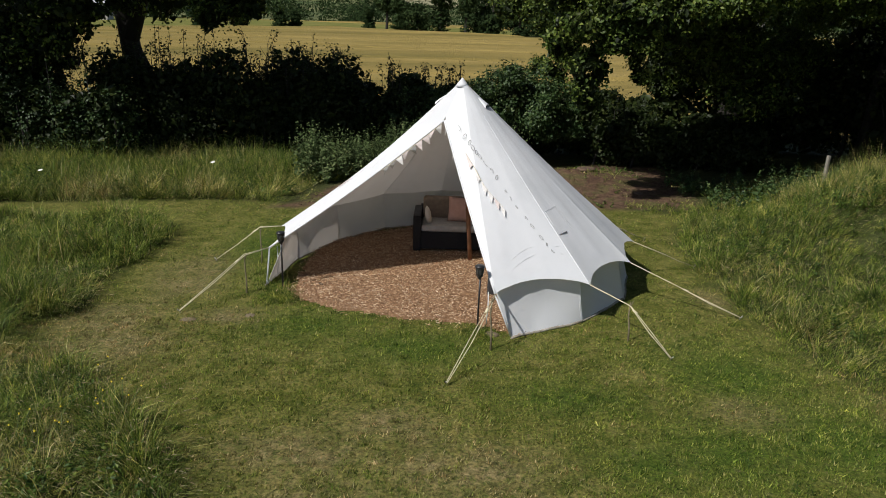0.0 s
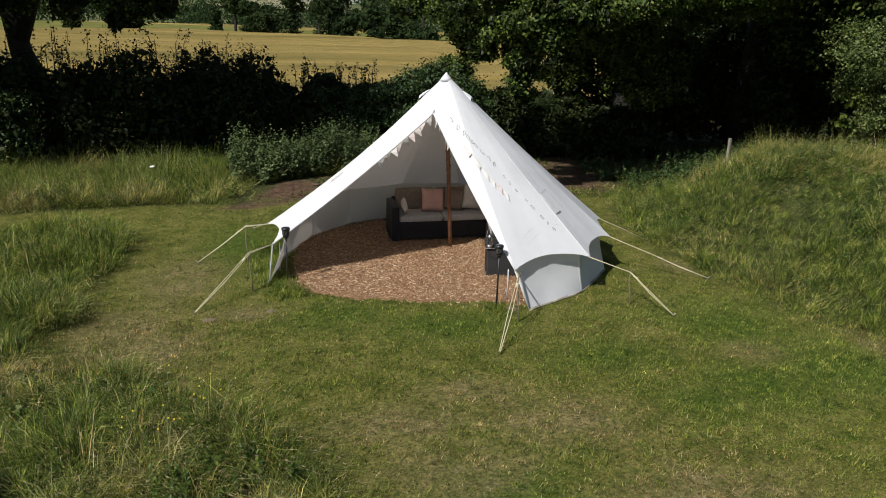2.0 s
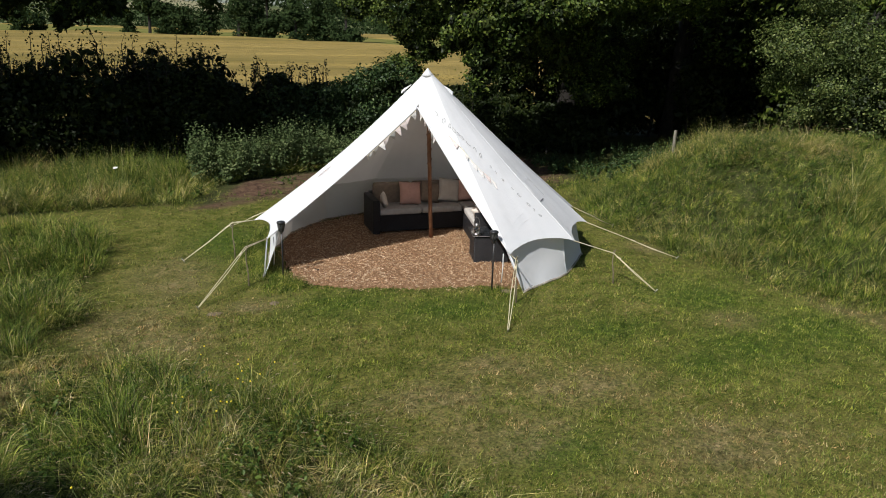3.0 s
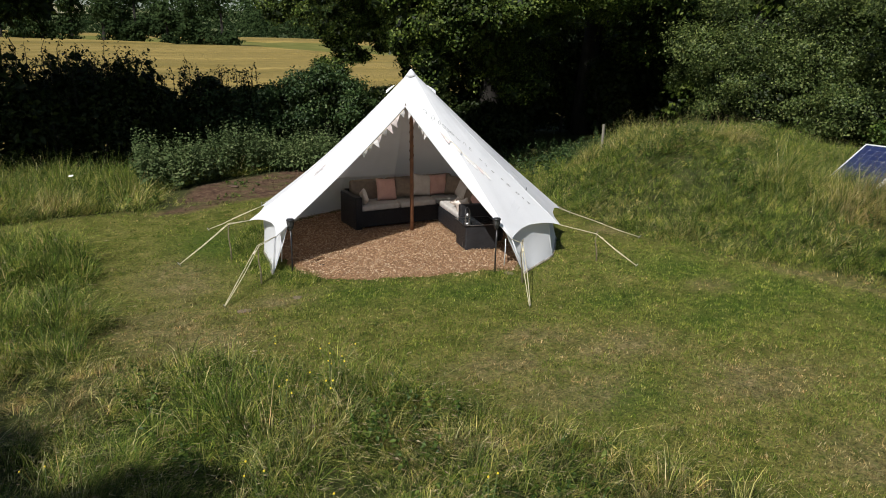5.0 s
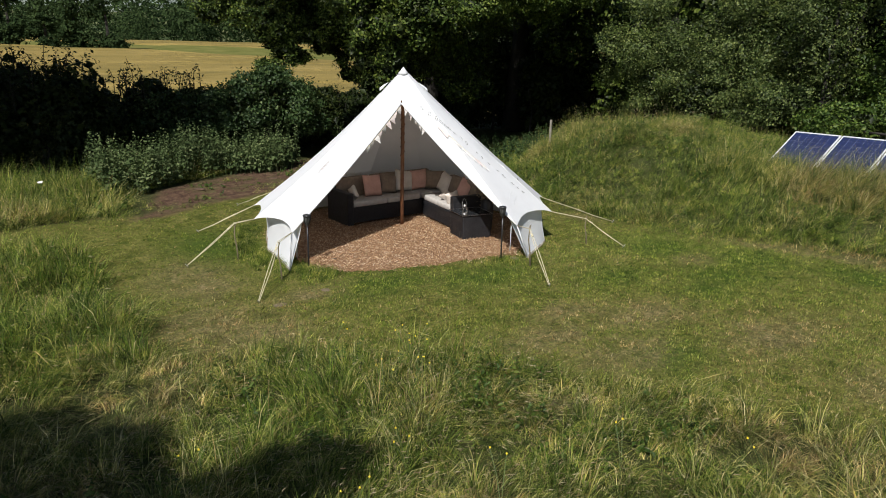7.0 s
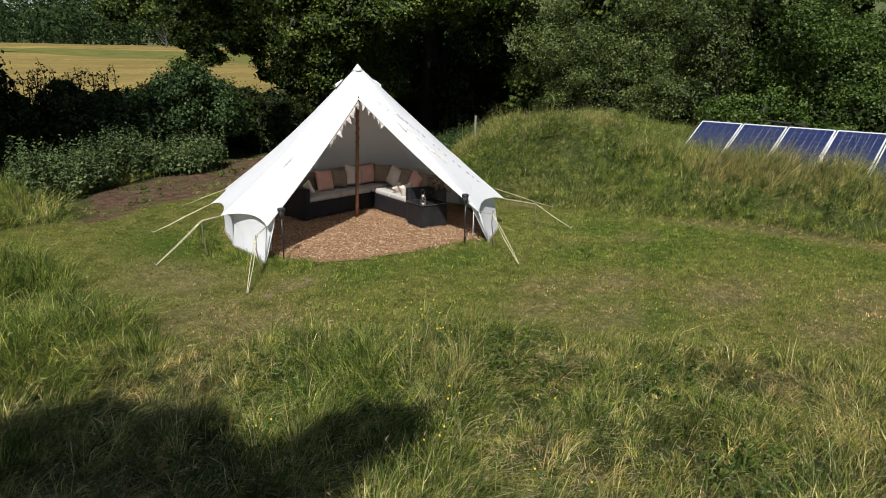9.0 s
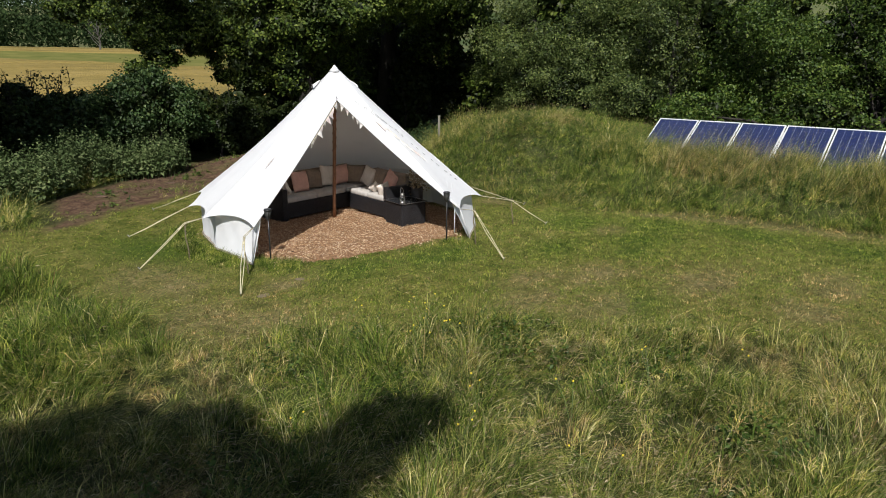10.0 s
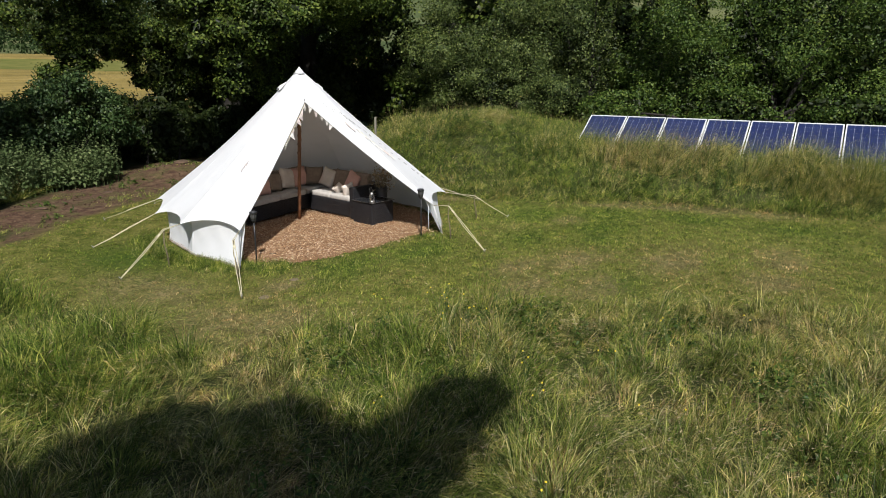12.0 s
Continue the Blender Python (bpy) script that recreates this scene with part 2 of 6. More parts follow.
WHITEF = simple("white_petal", (0.70, 0.70, 0.66), (0.8, 0.8, 0.77), 30, 0.7)
STEM = simple("green_stem", (0.07, 0.11, 0.03), (0.12, 0.16, 0.05), 20, 0.7)


def cell_mat():
    m = Mat("solar_cell")
    c = m.ramp(m.noise(40, 3, obj=True), [(0.3, (0.009, 0.015, 0.058)), (0.7, (0.018, 0.028, 0.098))])
    c = m.mix(m.rand(), c, m.mix(1.0, c, (1.35, 1.3, 1.2), "MULTIPLY"))
    m.p.inputs["Coat Weight"].default_value = 0.4
    m.p.inputs["Coat Roughness"].default_value = 0.06
    return m.done(c, 0.3)


def glass_mat():
    m = Mat("clear_glass")
    m.p.inputs["Transmission Weight"].default_value = 1.0
    return m.done((0.92, 0.95, 0.95), 0.04)


CELL, GLASS = cell_mat(), glass_mat()

# ---- mesh helpers ----


def put(ob, parent=None, label=""):
    if parent is not None:
        ob.parent = parent
    if label:
        ob["label"] = label
    return ob


def part(name, bm, mat, parent=None, label="", smooth=False):
    """One mesh object from a bmesh, under a thing where one is given."""
    me = bpy.data.meshes.new(name)
    bmesh.ops.recalc_face_normals(bm, faces=bm.faces)
    if smooth:
        for f in bm.faces:
            f.smooth = True
    bm.to_mesh(me)
    bm.free()
    me.materials.append(mat)
    return put(new(name, me), parent, label)


def tris(name, verts, idx, mat, parent=None, label="", mats=None, mat_index=None):
    """A large mesh of triangles straight from arrays."""
    me = bpy.data.meshes.new(name)
    n = len(idx)
    me.vertices.add(len(verts))
    me.vertices.foreach_set("co", np.ascontiguousarray(verts, dtype=np.float32).ravel())
    me.loops.add(n * 3)
    me.loops.foreach_set("vertex_index", np.ascontiguousarray(idx, dtype=np.int32).ravel())
    me.polygons.add(n)
    me.polygons.foreach_set("loop_start", np.arange(0, n * 3, 3, dtype=np.int32))
    me.polygons.foreach_set("loop_total", np.full(n, 3, dtype=np.int32))
    for mt in mats or [mat]:
        me.materials.append(mt)
    if mat_index is not None:
        me.polygons.foreach_set("material_index", mat_index.astype(np.int32))
    me.update(calc_edges=True)
    return put(new(name, me), parent, label)


def box(bm, size, m, bevel=0.0, seg=2):
    r = bmesh.ops.create_cube(bm, size=1.0, matrix=m @ Matrix.Diagonal((*size, 1)))
    if bevel:
        edges = list({e for v in r["verts"] for e in v.link_edges})
        bmesh.ops.bevel(bm, geom=edges, offset=bevel, segments=seg, affect="EDGES", profile=0.6)


def tube(bm, pts, radii, sides=8, cap=True):
    """A tube through points, with a radius at each."""
    pts = [Vector(p) for p in pts]
    rings = []
    for i, p in enumerate(pts):
        d = (pts[min(i + 1, len(pts) - 1)] - pts[max(i - 1, 0)]).normalized()
        side = d.cross(Vector((0, 0, 1)) if abs(d.z) < 0.95 else Vector((1, 0, 0))).normalized()
        up = side.cross(d)
        r = radii[i] if hasattr(radii, "__len__") else radii
        rings.append([bm.verts.new(p + r * (math.cos(a) * side + math.sin(a) * up)) for a in (2 * math.pi * k / sides for k in range(sides))])
    for a, b in zip(rings, rings[1:]):
        for k in range(sides):
            bm.faces.new((a[k], a[(k + 1) % sides], b[(k + 1) % sides], b[k]))
    if cap:
        bm.faces.new(rings[0])
        bm.faces.new(rings[-1])


def lathe(bm, prof, m=Matrix(), sides=20):
    rings = [[bm.verts.new(m @ Vector((r * math.cos(a), r * math.sin(a), z))) for a in (2 * math.pi * k / sides for k in range(sides))] for r, z in prof]
    for a, b in zip(rings, rings[1:]):
        for k in range(sides):
            bm.faces.new((a[k], a[(k + 1) % sides], b[(k + 1) % sides], b[k]))
    bm.faces.new(rings[0])
    bm.faces.new(rings[-1])


def thing(name, at=(0, 0, 0), rz=0.0):
    ob = new(name)
    ob.matrix_world = pose(*at, 0, 0, rz)
    return ob


# ---- the lie of the land ----
LAWN = np.array([(-5.6, 7.9), (-4.95, 8.9), (-5.1, 10.2), (-5.0, 10.7), (-5.05, 12.7), (-6.0, 13.1), (-9.5, 13.3), (-9.5, 14.1), (-5.6, 14.85), (-4.2, 14.85), (-3.4, 14.6), (-2.4, 15.0), (-1.3, 15.4), (0.8, 16.2), (3.5, 15.2),
                 (5.1, 14.6), (4.4, 12.8), (4.15, 10.9), (4.2, 9.2), (4.5, 7.6), (4.85, 6.7), (5.2, 5.6), (5.45, 4.4), (5.7, 3.0), (5.95, 1.8), (6.3, 0.0), (7.0, -4.0),
                 (0.8, -4.0), (0.1, -1.5), (-0.3, 0.8), (-0.7, 2.2), (-1.2, 3.3), (-1.9, 4.4), (-2.4, 5.2), (-3.3, 6.3), (-4.3, 7.2)])
SOIL = np.array([(-3.4, 15.0), (-3.0, 15.9), (-2.3, 16.9), (-1.3, 17.8), (0.1, 18.4), (1.3, 18.9), (2.5, 19.8), (4.6, 20.6), (6.3, 20.3), (6.0, 16.6), (5.4, 15.1), (3.6, 14.8), (1.9, 15.4), (0.8, 15.7), (-0.5, 15.1), (-1.6, 15.0), (-2.4, 14.7), (-3.0, 14.2), (-3.6, 14.3)])
TENT = np.array((0.2, 10.7))

FLOOR = np.array([(TENT[0] + 2.44 * math.cos(radians(a)), TENT[1] + 2.44 * math.sin(radians(a))) for a in range(-72, 196, 6)]
                 + [(-2.2, 9.42), (-1.85, 9.05), (-1.45, 8.82), (-1.0, 8.66), (-0.5, 8.55), (0.0, 8.46), (0.45, 8.42), (0.75, 8.25)])


def inside(poly, x, y):
    """Signed distance to a polygon's edge, positive inside."""
    x, y = np.asarray(x, float), np.asarray(y, float)
    best, odd = np.full(x.shape, 1e9), np.zeros(x.shape, bool)
    for (ax, ay), (bx, by) in zip(poly, np.roll(poly, -1, 0)):
        dx, dy = bx - ax, by - ay
        u = np.clip(((x - ax) * dx + (y - ay) * dy) / (dx * dx + dy * dy), 0, 1)
        best = np.minimum(best, np.hypot(x - ax - u * dx, y - ay - u * dy))
        cross = (ay > y) != (by > y)
        with np.errstate(divide="ignore", invalid="ignore"):
            odd ^= cross & (x < dx * (y - ay) / np.where(dy == 0, 1e-9, dy) + ax)
    return np.where(odd, best, -best)


def smooth(a, b, v):
    u = np.clip((v - a) / (b - a), 0, 1)
    return u * u * (3 - 2 * u)


def wob(x, y, s, k=0.0):
    """Cheap rolling waves, about -1 to 1."""
    return (np.sin(x * s + 1.3 + k) + np.sin(y * s * 1.17 + 2.1 + k * 2) + np.sin((x + y) * s * 0.71 + 0.4 + k) + np.sin((x - 1.6 * y) * s * 0.53 + k * 3)) / 4


GREEN = [(-1.7, 8.35, 0.7, 0.5), (-0.3, 7.7, 0.9, 0.5), (3.3, 7.2, 0.8, 0.8), (3.8, 5.9, 0.9, 0.9), (4.4, 4.2, 0.6, 0.9), (2.7, 5.6, 0.8, 0.6), (1.9, 5.4, 0.5, 0.4), (-3.0, 11.8, 0.8, 1.2), (-0.6, 4.3, 0.6, 0.4), (1.4, 6.6, 0.7, 0.4), (4.3, 2.3, 0.6, 0.9)]
DRY = [(-1.3, 5.4, 0.6, 0.4), (-0.9, 4.6, 0.6, 0.35), (-2.85, 8.6, 0.4, 0.25), (-4.3, 8.4, 0.7, 0.6), (-4.0, 7.6, 0.8, 0.5), (-0.1, 5.4, 0.4, 0.3), (0.4, 5.2, 0.6, 0.4), (-0.6, 5.9, 0.5, 0.3), (3.1, 6.35, 0.35, 0.25), (-3.9, 10.2, 0.5, 1.0),
       (1.0, 3.9, 0.8, 0.45), (2.0, 2.4, 0.7, 0.4), (0.6, 2.4, 0.5, 0.4), (5.3, 4.6, 0.22, 0.7), (4.75, 6.2, 0.2, 0.5), (5.0, 5.4, 0.2, 0.4), (3.9, 9.6, 0.25, 0.4), (4.95, 5.6, 0.3, 0.4), (5.2, 4.8, 0.3, 0.45), (5.4, 4.1, 0.3, 0.45), (5.5, 3.2, 0.3, 0.6)]

LODGED = [(-5.7, 6.7, 0.8, 0.7), (-4.9, 7.3, 0.7, 0.35), (-2.6, 4.4, 0.5, 0.35), (-1.6, 2.4, 0.6, 0.5), (-4.0, 3.4, 0.6, 0.4), (-6.6, 5.2, 0.5, 0.6), (-5.0, 9.6, 0.35, 0.5)]
TALLGREEN = [(-3.5, 6.0, 0.9, 0.5), (-2.7, 5.1, 0.6, 0.6), (-4.5, 6.5, 0.7, 0.5), (-4.5, 5.2, 0.55, 0.5), (-3.0, 5.2, 0.5, 0.5), (-2.5, 4.9, 0.35, 0.35), (-6.3, 8.4, 0.9, 0.7), (-3.4, 3.2, 0.5, 0.5), (-2.2, 3.4, 0.5, 0.4), (-5.2, 3.6, 0.5, 0.5), (-6.0, 10.8, 1.0, 1.2), (-7.4, 6.6, 0.6, 0.6)]


def patches(rows, x, y):
    out = np.zeros(np.shape(x))
    for cx, cy, rx, ry in rows:
        out = np.maximum(out, np.exp(-((x - cx) / rx) ** 2 - ((y - cy) / ry) ** 2))
    return out


FOOT_Y = [-4, 0, 2, 3, 4.4, 5.6, 6.8, 7.6, 9.2, 11, 12.8, 14.6, 17]
FOOT_X = [7.0, 6.3, 5.95, 5.7, 5.4, 5.1, 4.8, 4.5, 4.2, 4.1, 4.5, 5.6, 7.2]


def height(x, y):
    x, y = np.asarray(x, float), np.asarray(y, float)
    foot = np.interp(y, FOOT_Y, FOOT_X)
    top = 0.86 + 0.62 * np.exp(-((y - 11.3) / 2.4) ** 2)
    bank = top * smooth(-0.2, np.interp(y, [3, 9], [2.3, 3.8]), x - foot) * (1 - 0.75 * smooth(14.3, 18.0, y)) * (1 - smooth(45, 80, np.hypot(x, y)))
    heap = 0.32 * np.exp(-((x - 3.3) / 1.3) ** 2 - ((y - 18.0) / 0.9) ** 2) + 0.10 * np.exp(-((x + 1.8) / 0.9) ** 2 - ((y - 16.4) / 0.6) ** 2)
    rise = 0.034 * np.clip(y - 24, 0, 130) * smooth(24, 30, y)
    d = np.hypot(x, y)
    near = (0.02 * wob(x, y, 1.9) + 0.03 * wob(x, y, 0.6, 1)) * smooth(0.0, 1.0, np.hypot(x - TENT[0], y - TENT[1]) - 3.0) * (1 - smooth(60, 120, d))
    hills = 48 * (1 + 0.75 * smooth(0.15, 0.5, np.arctan2(x, np.maximum(y, 1.0)))) * smooth(230, 800, d) * (0.8 + 0.35 * wob(x, y, 0.0045, 2)) * smooth(-400, 100, y)
    left = -0.07 * smooth(-1.0, -4.0, x) * smooth(3, 7, y) * (1 - smooth(11, 14, y))
    return bank + heap + rise + near + hills + left


def axis(lo, hi, fine, far):
    mid = np.arange(lo, hi + 1e-6, fine)
    out = [mid]
    step, a, b, lows, highs = fine, lo, hi, [], []
    while b < far:
        step *= 1.22
        a, b = a - step, b + step
        lows.append(a)
        highs.append(b)
    return np.array(lows[::-1] + list(mid) + highs)


def sheet(name, xs, ys, zf, mat):
    gx, gy = np.meshgrid(xs, ys)
    gz = zf(gx, gy)
    v = np.stack([gx.ravel(), gy.ravel(), gz.ravel()], 1)
    w = len(xs)
    i = (np.arange(len(ys) - 1)[:, None] * w + np.arange(w - 1)[None]).ravel()
    f = np.concatenate([np.stack([i, i + 1, i + w + 1], 1), np.stack([i, i + w + 1, i + w], 1)])
    ob = tris(name, v, f, mat)
    ob.data.polygons.foreach_set("use_smooth", [True] * len(ob.data.polygons))
    return ob, gx.ravel(), gy.ravel()


ground, gx, gy = sheet("ground", axis(-12, 13, 0.24, 2600), axis(-4, 23, 0.24, 2600), height, GROUND)
tagged(ground, "mown lawn with dry patches and rough grassy bank", "ground", kind="structure")
lawn_d = inside(LAWN, gx, gy) + 0.12 * wob(gx, gy, 5.0)
soil_d = inside(SOIL, gx, gy) - 0.05 + 0.2 * wob(gx, gy, 3.3, 1) + 0.12 * wob(gx, gy, 4.6, 5)
for key, val in (("rough", smooth(0.25, -0.15, lawn_d)), ("soil", smooth(-0.15, 0.2, soil_d)), ("far", smooth(35, 60, np.hypot(gx, gy))), ("green", patches(GREEN, gx, gy)), ("dry", np.clip(1.35 * patches(DRY, gx, gy), 0, 1))):
    at = ground.data.attributes.new(key, "FLOAT", "POINT")
    at.data.foreach_set("value", val.astype(np.float32))

EDGE_X, EDGE_Y = [-120, -60, -35, -20, -6, 8, 16, 22, 30, 36, 60, 120], [66, 85, 108, 120, 110, 103, 97, 86, 72, 63, 42, 26]


def strip(name, x0, x1, nx, ny, near, far, lift, mat, label):
    """A field between two lines, near(x) and far(x), over the ground."""
    xs, v = np.linspace(x0, x1, nx), np.linspace(0, 1, ny) ** 1.6
    gx_, gv = np.meshgrid(xs, v)
    gy_ = near(gx_) + (far(gx_) - near(gx_)) * gv
    row = np.abs((0.16 * gx_ + gy_) % 12.0 - 6.0)
    gz_ = height(gx_, gy_) + lift + rng.normal(0, 0.010, gx_.shape) + 0.08 * wob(gx_, gy_, 0.35) - 0.28 * smooth(0.9, 0.3, row) - lift * smooth(0.03, 0.0, gv)
    i = (np.arange(ny - 1)[:, None] * nx + np.arange(nx - 1)[None]).ravel()
    ob = tris(name, np.stack([gx_.ravel(), gy_.ravel(), gz_.ravel()], 1), np.concatenate([np.stack([i, i + 1, i + nx + 1], 1), np.stack([i, i + nx + 1, i + nx], 1)]), mat)
    ob.data.polygons.foreach_set("use_smooth", [True] * len(ob.data.polygons))
    return tagged(ob, label, "field", kind="structure")


def field_edge(x):
    return np.interp(x, EDGE_X, EDGE_Y)


strip("wheat_field", -110, 90, 110, 170, lambda x: np.full(np.shape(x), 24.5), field_edge, 0.62, WHEAT, "ripe golden wheat field with faint tramlines")
strip("green_margin", -110, 150, 90, 16, lambda x: field_edge(x) + 0.3, lambda x: np.maximum(137 - 0.55 * x, field_edge(x) + 12), 0.35, simple("green_barley", (0.10, 0.115, 0.028), (0.19, 0.18, 0.055), 0.35, 0.95, obj=False, spec=0.05), "green strip of grass between the wheat fields")
strip("wheat_field", -110, 170, 90, 14, lambda x: np.maximum(137.3 - 0.55 * x, field_edge(x) + 12.3), lambda x: np.maximum(150 - 0.25 * x, field_edge(x) + 24), 0.5, WHEAT, "narrow strip of ripe wheat beyond the trees")

# ---- grass ----


def blades(n, root, tall, wide, lean, fine=True):
    """Arrays for n grass blades; lean is how far each tip goes sideways; fine ones are bent and taper in two steps."""
    ang = rng.uniform(0, 2 * math.pi, n)
    side = np.stack([np.cos(ang), np.sin(ang), np.zeros(n)], 1) * (wide / 2)[:, None]
    rise = 1.0 / np.sqrt(1 + (lean ** 2).sum(1))
    mid = root + np.concatenate([lean * 0.36 * (tall * rise)[:, None], (tall * 0.58 * (0.25 + 0.75 * rise))[:, None]], 1)
    tip = root + np.concatenate([lean * 0.95 * (tall * (0.4 + 0.6 * rise))[:, None], (tall * rise * rng.uniform(0.75, 1.0, n))[:, None]], 1)
    if not fine:
        v = np.stack([root - side, root + side, tip], 1).reshape(-1, 3)
        return v, np.arange(3 * n).reshape(n, 3), mid, tip
    v = np.stack([root - side, root + side, mid - side * 0.75, mid + side * 0.75, tip], 1).reshape(-1, 3)
    o = np.arange(n)[:, None] * 5
    f = np.concatenate([o + np.array([[0, 1, 3]]), o + np.array([[0, 3, 2]]), o + np.array([[2, 3, 4]])])
    return v, f, mid, tip


def lean_field(x, y, bend, spread, way=-0.45, stray=1.0, swirl=0.0):
    """Wind and lodging: tufts lie over in slowly turning directions."""
    th = way + stray * (0.9 * wob(x, y, 0.9, 5) + 0.7 * wob(x, y, 2.6, 7) + rng.normal(0, 0.4, len(x))) + swirl * (wob(x, y, 3.7, 2) + wob(x, y, 6.9, 4))
    mag = bend * np.clip(0.65 + 0.9 * wob(x, y, 1.4, 3) + 0.35 * wob(x, y, 3.9, 1), 0.1, 2.0) * rng.uniform(0.5, 1.4, len(x))
    a = rng.uniform(0, 2 * math.pi, len(x))
    r = spread * rng.random(len(x)) ** 0.7
    return np.stack([np.cos(th) * mag + np.cos(a) * r, np.sin(th) * mag + np.sin(a) * r], 1)


def scatter(n, x0, x1, y0, y1, keep):
    x, y = rng.uniform(x0, x1, n), rng.uniform(y0, y1, n)
    k = rng.random(n) < keep(x, y)
    return x[k], y[k]


def rooted(x, y):
    return np.stack([x, y, height(x, y) - 0.01], 1)


def clumpy(x, y, s):
    return 0.5 + 0.5 * wob(x, y, s, 4) + 0.35 * wob(x, y, s * 2.7, 2)


def long_keep(x, y):
    d = -inside(LAWN, x, y) + 0.13 * wob(x, y, 3.0) + 0.08 * wob(x, y, 7.0, 3)
    bare = smooth(-0.5, -0.2, inside(SOIL, x, y) + 0.12 * wob(x, y, 3.3, 1) + 0.1 * wob(x, y, 7.3, 5))
    return smooth(-0.06, 0.08, d) * (1 - bare) * np.clip(0.55 + 0.6 * clumpy(x, y, 2.2), 0.15, 1)


def long_grass(name, tufts, per, x0, x1, y0, y1, tall, wide, bend, label, seeds=0.05, limit=None, mixture=(0.3, 0.35), fan=0.9, gather=0.045, spread=0.35, ramp=1.0, fine=True, way=-0.45, stray=1.0, swirl=0.0, jitter=0.0):
    """Grass in tufts of three sorts, lush, common and dry, that fan out and lie over together; pale seed heads on the tallest."""
    keep = long_keep if limit is None else (lambda x, y: long_keep(x, y) * limit(x, y))
    tx, ty = scatter(tufts, x0, x1, y0, y1, keep)
    m = len(tx)
    edge = smooth(-0.12, ramp, -inside(LAWN, tx, ty))
    lump = np.clip(0.66 + 0.42 * wob(tx, ty, 1.7, 4) + 0.5 * wob(tx, ty, 5.1, 2) + rng.normal(0, 0.26, m), 0.2, 1.5)
    th = tall * (0.28 + 0.72 * edge) * lump
    tl = lean_field(tx, ty, bend, spread, way, stray, swirl)
    drift = 0.5 + 0.36 * wob(tx, ty, 1.25, 6) + 0.28 * wob(tx, ty, 3.1, 8) + rng.normal(0, 0.16, m)
    lod, lus = patches(LODGED, tx, ty), patches(TALLGREEN, tx, ty)
    rim_d = -inside(LAWN, tx, ty)
    drift += 0.38 * lus - 0.5 * lod - 0.16 * np.exp(-((rim_d - 0.45) / 0.4) ** 2)
    th = th * (1 + 0.30 * lus - 0.45 * lod)
    tl = tl * ((1 + 0.9 * lod - 0.35 * lus) * (0.3 + 0.7 * smooth(0.0, 0.45, rim_d)))[:, None]
    tsort = np.where(drift < mixture[0], 2, np.where(drift > 1 - mixture[1], 1, 0))
    n = m * per
    k = np.repeat(np.arange(m), per)
    a, r = rng.uniform(0, 2 * math.pi, n), np.sqrt(rng.random(n))
    x, y = tx[k] + np.cos(a) * r * gather, ty[k] + np.sin(a) * r * gather
    lean = tl[k] * rng.uniform(0.6, 1.35, n)[:, None] + np.stack([np.cos(a), np.sin(a)], 1) * (r * fan * rng.uniform(0.4, 1.3, n))[:, None] + rng.normal(0, jitter, (n, 2))
    h = th[k] * rng.uniform(0.45, 1.15, n)
    sort = np.where(rng.random(n) < 0.24, rng.integers(0, 3, n), tsort[k])
    v, f, mid, tip = blades(n, rooted(x, y), h, wide * rng.uniform(0.55, 1.35, n), lean, fine)
    kind = np.tile(sort, len(f) // n)
    pick = np.where((rng.random(n) < seeds * np.clip(clumpy(x, y, 0.8) * 1.6, 0.15, 1.6)) & (h > tall * 0.4) & ((sort != 1) | (rng.random(n) < 0.3)))[0]
    if len(pick):
        d = tip[pick] - mid[pick]
        d /= np.linalg.norm(d, axis=1)[:, None]
        s = np.cross(d, rng.normal(size=d.shape))
        s /= np.linalg.norm(s, axis=1)[:, None]
        a, ln = tip[pick] - d * 0.02, rng.uniform(0.03, 0.075, len(pick))[:, None]
        hw = wide * rng.uniform(0.3, 0.6, len(pick))[:, None]
        c = a + d * ln * 0.45
        v2 = np.stack([a, c - s * hw, c + s * hw, a + d * ln + np.array([0.02, 0.0, -0.015])], 1).reshape(-1, 3)
        o = np.arange(len(pick))[:, None] * 4 + len(v)
        f2 = np.concatenate([o + np.array([[0, 1, 2]]), o + np.array([[1, 3, 2]])])
        v, f, kind = np.concatenate([v, v2]), np.concatenate([f, f2]), np.concatenate([kind, np.full(len(f2), 3)])
    ob = tris(name, v, f, None, mats=[LONG_BLADE, LUSH_BLADE, STRAW_BLADE, SEED], mat_index=kind)
    return tagged(ob, label, "grass", kind="stuff")


long_grass("long_grass", 6600, 42, -9.5, 1.5, -0.5, 8.8, 0.47, 0.0060, 1.4, "long wind-bent meadow grass with pale seed heads", 0.34, limit=lambda x, y: smooth(-10.5, -9, x) * smooth(-3, 1.5, y + 0.25 * x + 2.0), mixture=(0.13, 0.40), spread=1.5, gather=0.09, fan=1.2, ramp=0.05, swirl=1.6, jitter=0.6)
long_grass("long_grass", 5200, 24, -10.5, -4.6, 7.6, 13.4, 0.52, 0.0080, 1.2, "lush green long grass beside the mown path", 0.03, mixture=(0.02, 0.84), gather=0.10, spread=0.8, fan=0.9, ramp=0.02, swirl=2.6, jitter=0.7)
long_grass("long_grass", 8800, 25, -15, 1.5, 13.6, 20.2, 0.80, 0.0115, 0.9, "tall green grass below the dark hedge", 0.03, limit=lambda x, y: smooth(20.2, 18.8, y + 0.08 * x), mixture=(0.06, 0.62), gather=0.11, spread=0.9, ramp=0.12, fine=False, swirl=1.8, jitter=0.5)
